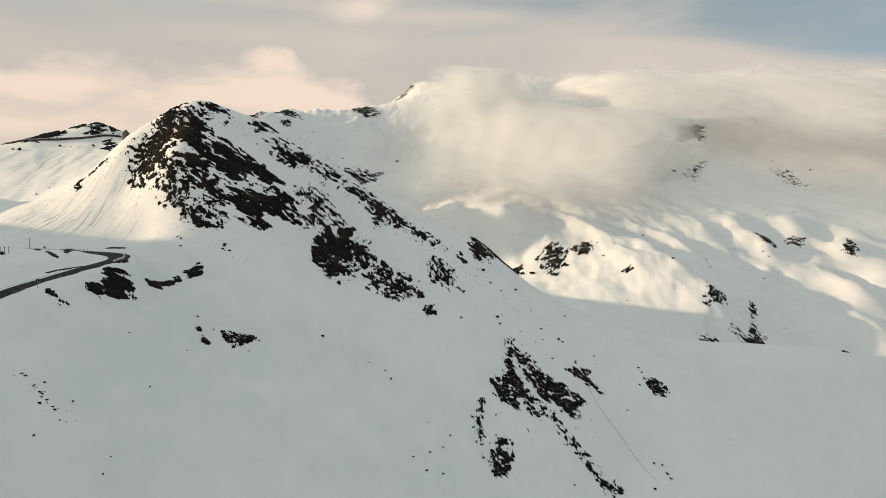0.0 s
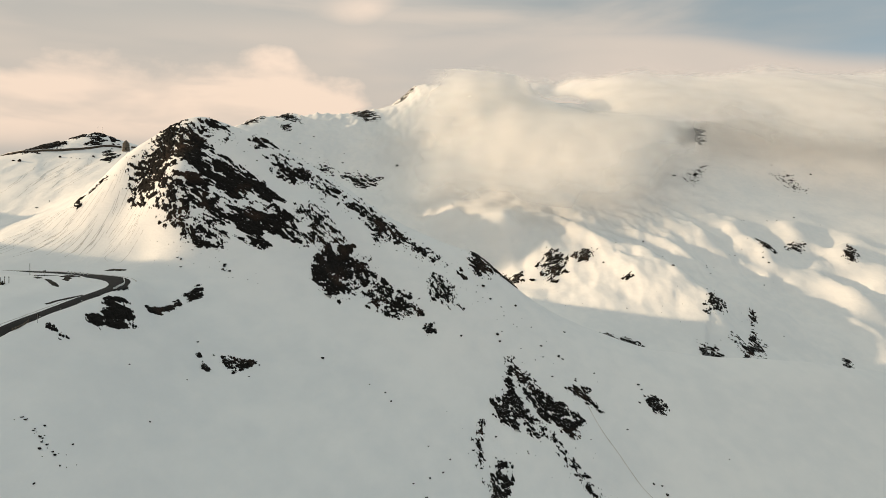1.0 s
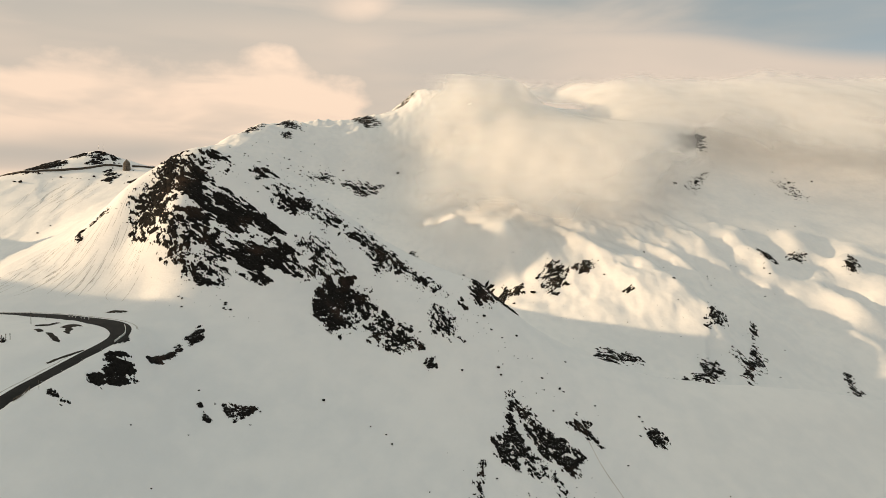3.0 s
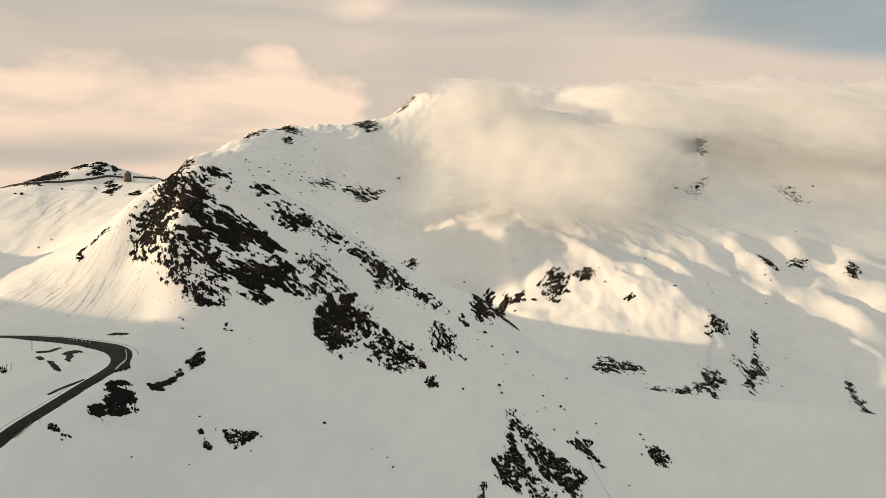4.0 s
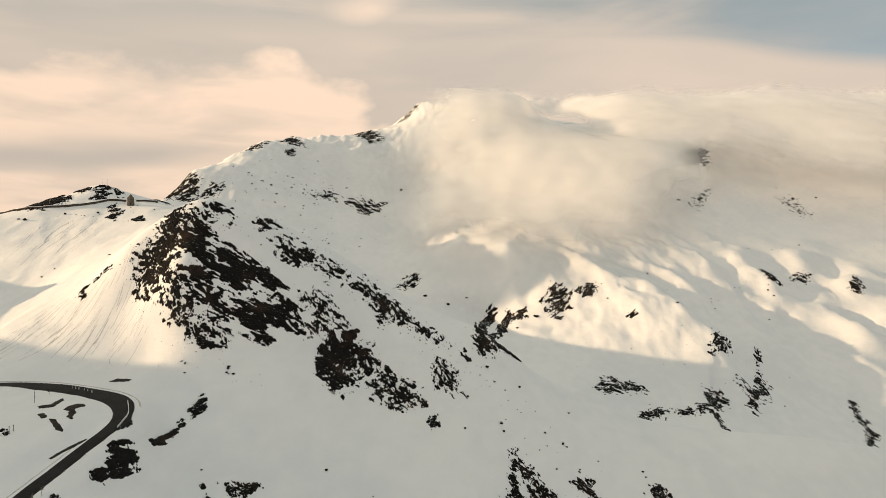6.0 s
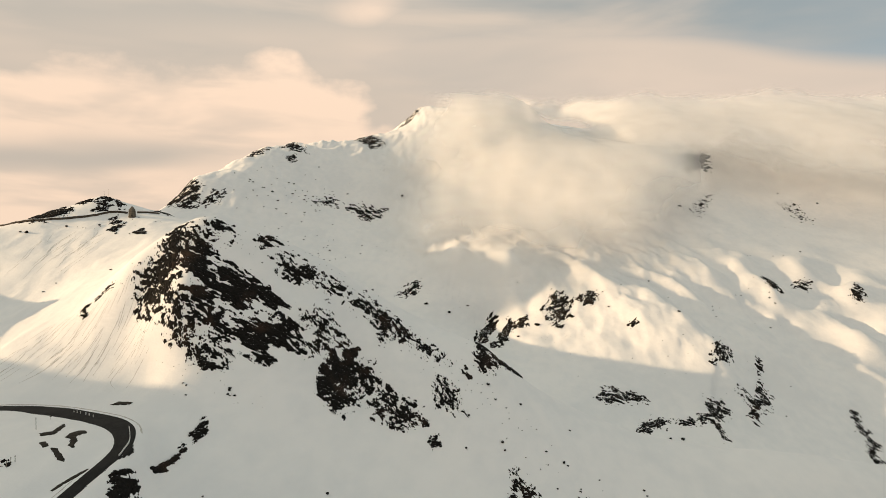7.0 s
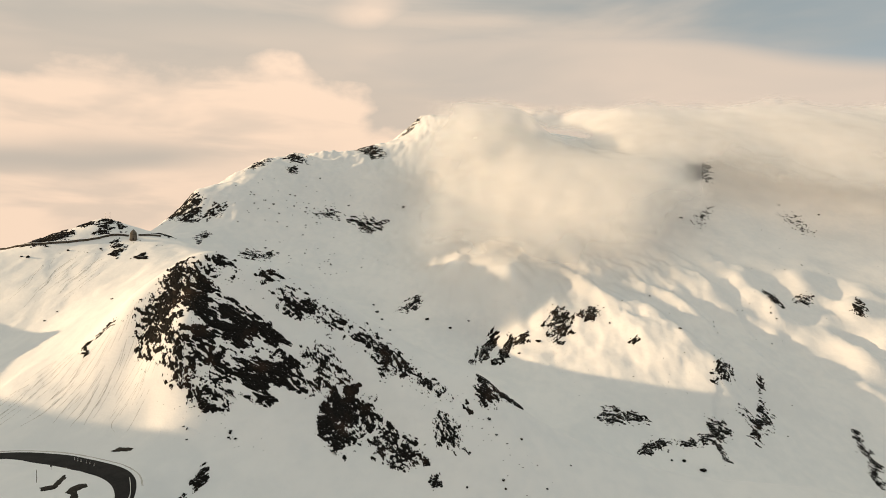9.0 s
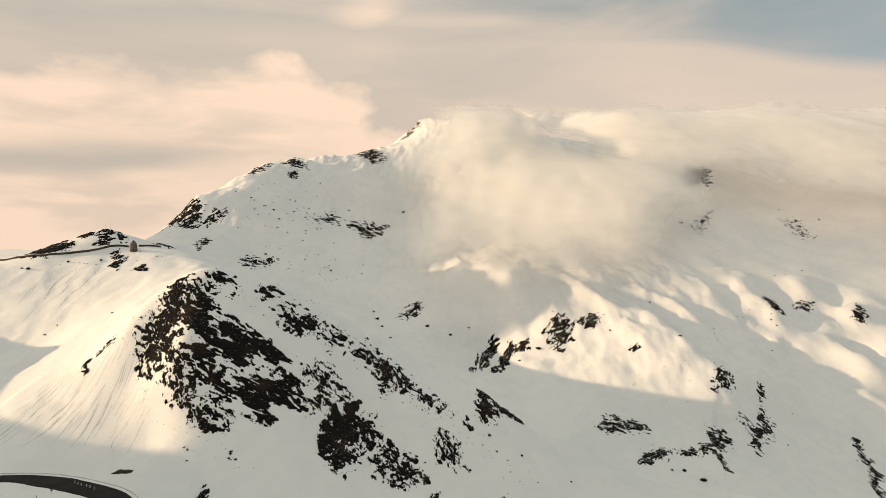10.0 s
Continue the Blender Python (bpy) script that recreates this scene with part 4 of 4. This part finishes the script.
# ---- road details ----
def strip(name, line, half, lift, mat, step=1.0):
    """A narrow band laid on the snow along a line."""
    p = rounded([(*q, 0) for q in line], step)
    t = np.gradient(p[:, :2], axis=0)
    t /= np.linalg.norm(t, axis=1)[:, None] + 1e-9
    side = np.stack([-t[:, 1], t[:, 0]], -1)
    bm = bmesh.new()
    rows = []
    n = len(p)
    for i, (q, s) in enumerate(zip(p, side)):
        w = half * (0.55 + 0.45 * math.sin(math.pi * (i + 0.5) / n)) * (1 + 0.35 * noise.noise(Vector((q[0] * 0.4, q[1] * 0.4, 0))))
        row = []
        for k in (-1, -0.5, 0.5, 1):
            x, y = q[0] + s[0] * w * k, q[1] + s[1] * w * k
            row.append(bm.verts.new((x, y, float(on_snow(x, y)) + (lift if abs(k) < 0.9 else -0.08))))
        rows.append(row)
    for a, b in zip(rows, rows[1:]):
        for k in range(3):
            bm.faces.new((a[k], b[k], b[k + 1], a[k + 1]))
    bmesh.ops.recalc_face_normals(bm, faces=bm.faces)
    me = bpy.data.meshes.new(name)
    bm.to_mesh(me)
    bm.free()
    me.materials.append(mat)
    return new(name, me)


def draped(name, outline, lift, mat, cell=0.8, rough=0.5, seed=0):
    """A flat patch with a ragged outline, laid on the snow."""
    p = np.array(outline, float)
    xs, ys = np.arange(p[:, 0].min() - 2, p[:, 0].max() + 2, cell), np.arange(p[:, 1].min() - 2, p[:, 1].max() + 2, cell)
    X, Y = np.meshgrid(xs, ys)
    d = edge_distance(X, Y, outline) + rough * fbm(X / 2.5, Y / 2.5, 3, seed)
    zs = on_snow(X, Y) + np.clip(lift * (d + 0.3) / 0.6, -0.3, lift)
    keep = np.minimum(np.minimum(d[:-1, :-1], d[1:, 1:]), np.minimum(d[:-1, 1:], d[1:, :-1])) > -0.6
    return sheet(name, xs, ys, zs, mat, keep)


def snow_bank(inner, low, high, tall, seed):
    """A ploughed ridge of snow along one edge of the road, between two places on its line."""
    p = road_line[low:high:2]
    t = np.gradient(p[:, :2], axis=0)
    t /= np.linalg.norm(t, axis=1)[:, None]
    side = np.stack([-t[:, 1], t[:, 0]], -1) * (1 if inner else -1)
    profile = ((0.0, -0.3), (0.25, 0.5), (0.7, 0.92), (1.2, 1.0), (1.9, 0.7), (2.9, 0.25), (4.0, -0.4))
    rows, n = [], len(p)
    for i, (q, s) in enumerate(zip(p, side)):
        lump = tall * (0.85 + 0.45 * noise.noise(Vector((q[0] * 0.13, q[1] * 0.13, seed)))) * float(smooth(0, 6, min(i, n - 1 - i)))
        for w, h in profile:
            d = q[3] + 0.35 + w + 0.25 * noise.noise(Vector((q[0] * 0.5, q[1] * 0.5, seed + w)))
            x, y = q[0] + s[0] * d, q[1] + s[1] * d
            rows.append((x, y, max(float(on_snow(x, y)), q[2] + EYE if w < 1 else -1e3) + h * lump - (0.1 if h < 0 else 0)))
    m = len(profile)
    faces = [(a * m + k, (a + 1) * m + k, (a + 1) * m + k + 1, a * m + k + 1) for a in range(n - 1) for k in range(m - 1)]
    me = bpy.data.meshes.new("snow_bank")
    me.from_pydata(rows, [], faces if not inner else [f[::-1] for f in faces])
    me.polygons.foreach_set("use_smooth", np.ones(len(me.polygons), bool))
    me.materials.append(SNOW)
    tagged(new("snow_bank", me), "low ploughed bank of snow along the road edge", "snow bank", kind="structure")


bend = int(np.argmin(np.hypot(road_line[:, 0] + 136, road_line[:, 1] - 250)))
entry = int(np.argmin(np.hypot(road_line[:, 0] + 117.5, road_line[:, 1] - 140)))
foot_of_bend = int(np.argmin(np.hypot(road_line[:, 0] + 121.2, road_line[:, 1] - 212)))
snow_bank(True, bend, len(road_line) - 30, 1.1, 3.0)
snow_bank(False, entry, foot_of_bend, 0.65, 9.0)

for low, high, gap, half in ((bend - 6, len(road_line) - 40, 2.2, 0.7), (entry + 6, foot_of_bend, 1.6, 0.3)):
    p = road_line[low:high]
    t = np.gradient(p[:, :2], axis=0)
    t /= np.linalg.norm(t, axis=1)[:, None]
    way = 1 if low == entry + 6 else -1
    line = [(q[0] - way * d[1] * (q[3] + gap), q[1] + way * d[0] * (q[3] + gap)) for q, d in zip(p[::5], t[::5])]
    tagged(strip("dirty_snow_edge", line, half, 0.06, DIRTY_SNOW), "grey line of dirty ploughed snow beside the road", "snow", kind="structure")

tagged(draped("pull_out", [(-131, 249), (-125, 240), (-120, 232), (-116, 224), (-118, 218), (-124, 228)], 0.35, ASPHALT, 0.7, 0.3, 5), "dark asphalt pull-out on the outside of the bend", "road", kind="structure")
tagged(draped("bare_patch", BARE, 0.3, DIRT, 0.6, 0.6, 6), "dark bare ground melted out above the bend", "bare ground", kind="structure")
for number, outline in enumerate(BEND_PATCHES):
    tagged(draped("bare_patch", outline, 0.22, DIRT, 0.35, 0.35, 40 + number), "dark bare earth melted out inside the road bend", "bare ground", kind="structure")
tagged(strip("gutter", GUTTER, 0.9, 0.12, DIRT), "dark wet gutter between road and snow bank", "gutter", kind="structure")

edge = rounded([(*q, 0) for q in EDGE_LINE], 1.0)
guard = thing("crash_barrier", (edge[0, 0], edge[0, 1], float(on_snow(*edge[0, :2]))), "pale low barrier along the outside of the bend", "barrier")
bm = bmesh.new()
rails = []
for q in edge:
    z = float(on_snow(q[0], q[1])) + 0.35
    rails.append([bm.verts.new((q[0] + dx - edge[0, 0], q[1] - edge[0, 1], z + dz - guard.location.z)) for dx, dz in ((-0.12, 0), (0.12, 0), (0.12, 0.65), (-0.12, 0.65))])
for a, b in zip(rails, rails[1:]):
    for k in range(4):
        bm.faces.new((a[k], a[(k + 1) % 4], b[(k + 1) % 4], b[k]))
bm.faces.new(rails[0])
bm.faces.new(rails[-1][::-1])
bmesh.ops.recalc_face_normals(bm, faces=bm.faces)
part("rail", bm, WHITE_PAINT, guard)
for q in edge[::4]:
    bm = bmesh.new()
    box(bm, (0.2, 0.2, 1.2), (q[0] - edge[0, 0], q[1] - edge[0, 1], float(on_snow(q[0], q[1])) - 0.2 - guard.location.z))
    part("post", bm, STEEL, guard)


def marker_post(x, y, height, label, group):
    """Snow pole: a tapered wooden pole with a dark band near the top."""
    ob = thing("snow_pole", (x, y, float(on_snow(x, y)) - 0.2), label, "snow pole", group)
    bm = bmesh.new()
    rod(bm, 0.11, height, top=0.7)
    part("pole", bm, WOOD, ob)
    bm = bmesh.new()
    rod(bm, 0.13, 0.35, (0, 0, height * 0.82))
    part("band", bm, DIRT, ob, "dark painted band")
    return ob


for (x, y), h in zip(POLES, (5.2, 2.8, 2.8, 2.4)):
    marker_post(x, y, h, "tall weathered wooden snow pole inside the road bend" if h > 4 else "short dark snow pole standing in deep snow", "snow poles")
for x, y in MARKERS:
    ob = thing("road_marker", (x, y, float(on_snow(x, y)) + 0.25), "small white marker post standing on the asphalt", "marker post", "white road markers")
    bm = bmesh.new()
    box(bm, (0.32, 0.25, 1.0), (0, 0, 0), 0.05)
    part("post", bm, WHITE_PAINT, ob)
    bm = bmesh.new()
    box(bm, (0.34, 0.27, 0.2), (0, 0, 0.62))
    part("band", bm, DIRT, ob, "dark reflector band")

# delineator posts along the outside of the lower leg
for k, q in enumerate(road_line[::5]):
    if 150 < q[1] < 222 and q[0] > -130:
        x, y = q[0] + q[3] + 0.6, q[1]
        ob = thing("delineator", (x, y, float(on_snow(x, y)) - 0.1), "small dark delineator post at the road edge", "marker post", "road edge posts")
        bm = bmesh.new()
        rod(bm, 0.09, 1.0, top=0.8, sides=8)
        part("post", bm, WOOD, ob)
        bm = bmesh.new()
        rod(bm, 0.10, 0.18, (0, 0, 0.75), sides=8)
        part("reflector", bm, WHITE_PAINT, ob, "pale reflector band")

fence_line = rounded([(*q, 0) for q in FENCE], 2.2)
fence = thing("fence", (fence_line[0, 0] + 3.5, fence_line[0, 1], float(on_snow(fence_line[0, 0] + 3.5, fence_line[0, 1]))), "low dark wooden fence below the road edge", "fence")
spots = [Vector((q[0] + 3.5, q[1], float(on_snow(q[0] + 3.5, q[1])))) - fence.location for q in fence_line]
for a in spots:
    bm = bmesh.new()
    rod(bm, 0.10, 1.5, (a.x, a.y, a.z - 0.2), sides=8)
    part("post", bm, WOOD, fence)
for a, b in zip(spots, spots[1:]):
    for lift in (0.55, 1.05):
        bm = bmesh.new()
        d = b - a
        bmesh.ops.create_cube(bm, size=1.0, matrix=Matrix.Translation((a + b) / 2 + Vector((0, 0, lift))) @ d.to_track_quat("X", "Z").to_matrix().to_4x4() @ Matrix.Diagonal((d.length, 0.06, 0.16, 1)))
        part("rail", bm, WOOD, fence)

for (x, y), h in zip(((-116.5, 175), (-166, 254)), (3.0, 2.2)):
    ob = thing("road_sign", (x, y, float(on_snow(x, y)) - 0.1), "small dark road sign on a steel post, seen from behind", "road sign", "road signs", 20)
    bm = bmesh.new()
    rod(bm, 0.06, h, sides=8)
    part("post", bm, STEEL, ob)
    bm = bmesh.new()
    box(bm, (0.8, 0.05, 0.8), (0, 0, h - 0.8), 0.02)
    part("plate", bm, DIRT, ob, "dark sign plate")

# ---- tracks of sliding snow, each down the fall line ----
def fall_line(x, y, length, sway):
    out = [(x, y)]
    for _ in range(int(length / 3)):
        gx_, gy_ = float(on_snow(x + 1.5, y) - on_snow(x - 1.5, y)), float(on_snow(x, y + 1.5) - on_snow(x, y - 1.5))
        k = math.hypot(gx_, gy_) + 1e-6
        x, y = x - 3 * gx_ / k + sway.uniform(-0.35, 0.35), y - 3 * gy_ / k + sway.uniform(-0.35, 0.35)
        out.append((x, y))
    return out


track_dice = random.Random(11)
for k in range(120):
    x, y = (track_dice.uniform(-228, -150), track_dice.uniform(306, 348)) if k < 92 else (track_dice.uniform(-345, -285), track_dice.uniform(500, 540))
    line = fall_line(x, y, track_dice.uniform(6, 26) if k < 92 else track_dice.uniform(20, 50), track_dice)
    tagged(strip("slide_track", line, track_dice.uniform(0.07, 0.17), 0.05, DIRTY_SNOW), "thin grey track of sliding snow down the fan", "snow track", "snow slide tracks", "structure")
tagged(strip("gully_track", GULLY_TRACK, 0.5, 0.05, TRACK), "thin brownish track of fallen stones in snow", "snow track", kind="structure")


# ---- pass: road wall along the crest, stone tower, masts ----
def wall_along(name, line, height, thick, label):
    p = rounded([(*q, 0) for q in line], 4.0)
    at = Vector((p[0, 0], p[0, 1], float(on_snow(p[0, 0], p[0, 1]))))
    ob = thing(name, at, label, "wall")
    bm, cap = bmesh.new(), bmesh.new()
    for b, low, high, half in ((bm, -1.0, height, thick / 2), (cap, height, height + 0.35, thick / 2 + 0.25)):
        rows = []
        for i, q in enumerate(p):
            z = float(on_snow(q[0], q[1])) - at.z + 0.25 * noise.noise(Vector((i * 0.37, 2.0, 0)))
            rows.append([b.verts.new((q[0] - at.x, q[1] + dy - at.y, z + dz)) for dy, dz in ((-half, low), (half, low), (half, high), (-half, high))])
        for r, s in zip(rows, rows[1:]):
            for k in range(4):
                b.faces.new((r[k], r[(k + 1) % 4], s[(k + 1) % 4], s[k]))
        b.faces.new(rows[0])
        b.faces.new(rows[-1][::-1])
        bmesh.ops.recalc_face_normals(b, faces=b.faces)
    part("wall", bm, MASONRY, ob)
    part("snow_cap", cap, SNOW, ob, "cap of snow along the wall top")
    return ob


wall_along("retaining_wall", PASS_WALL, 1.5, 1.6, "brown stone retaining wall of the road on the pass")
wall_along("retaining_wall", SADDLE_WALL, 1.5, 1.4, "low brown stone wall crossing the saddle beside the tower")

hx, hy = HUT[0]
tower = thing("stone_tower", (hx, hy, float(on_snow(hx, hy)) - 1.0), "tapered stone memorial tower with a pointed roof on the pass", "tower", turn=18)
tower.scale = (0.86, 0.86, 0.84)
bm = bmesh.new()
bmesh.ops.create_cone(bm, cap_ends=True, segments=8, radius1=4.0, radius2=3.3, depth=9.0, matrix=Matrix.Translation((0, 0, 4.5)))
bmesh.ops.bevel(bm, geom=bm.edges[:], offset=0.2, segments=1, affect="EDGES")
part("wall", bm, STONE_TOWER, tower)
bm = bmesh.new()
bmesh.ops.create_cone(bm, cap_ends=True, segments=8, radius1=3.5, radius2=0.35, depth=4.0, matrix=Matrix.Translation((0, 0, 11.0)))
part("roof", bm, STONE_TOWER, tower, "pointed stone roof")
bm = bmesh.new()
box(bm, (1.3, 0.5, 2.6), (0.3, -3.55, 1.0), 0.08)
part("doorway", bm, DIRT, tower, "dark doorway")
for k in range(3):
    bm = bmesh.new()
    bmesh.ops.create_cone(bm, cap_ends=True, segments=8, radius1=4.06 - 0.2 * k, radius2=4.02 - 0.2 * k, depth=0.35, matrix=Matrix.Translation((0, 0, 1.8 + 2.7 * k)))
    part("string_course", bm, MASONRY, tower)
for (x, y), h in zip(MASTS, (7.0, 8.5)):
    ob = thing("mast", (x, y, float(on_snow(x, y)) - 0.3), "thin steel mast on the snowy hilltop", "mast", "hilltop masts")
    bm = bmesh.new()
    rod(bm, 0.14, h, top=0.5, sides=8)
    part("pole", bm, STEEL, ob)
    bm = bmesh.new()
    box(bm, (0.9, 0.1, 0.1), (0, 0, h * 0.8))
    part("crossarm", bm, STEEL, ob)
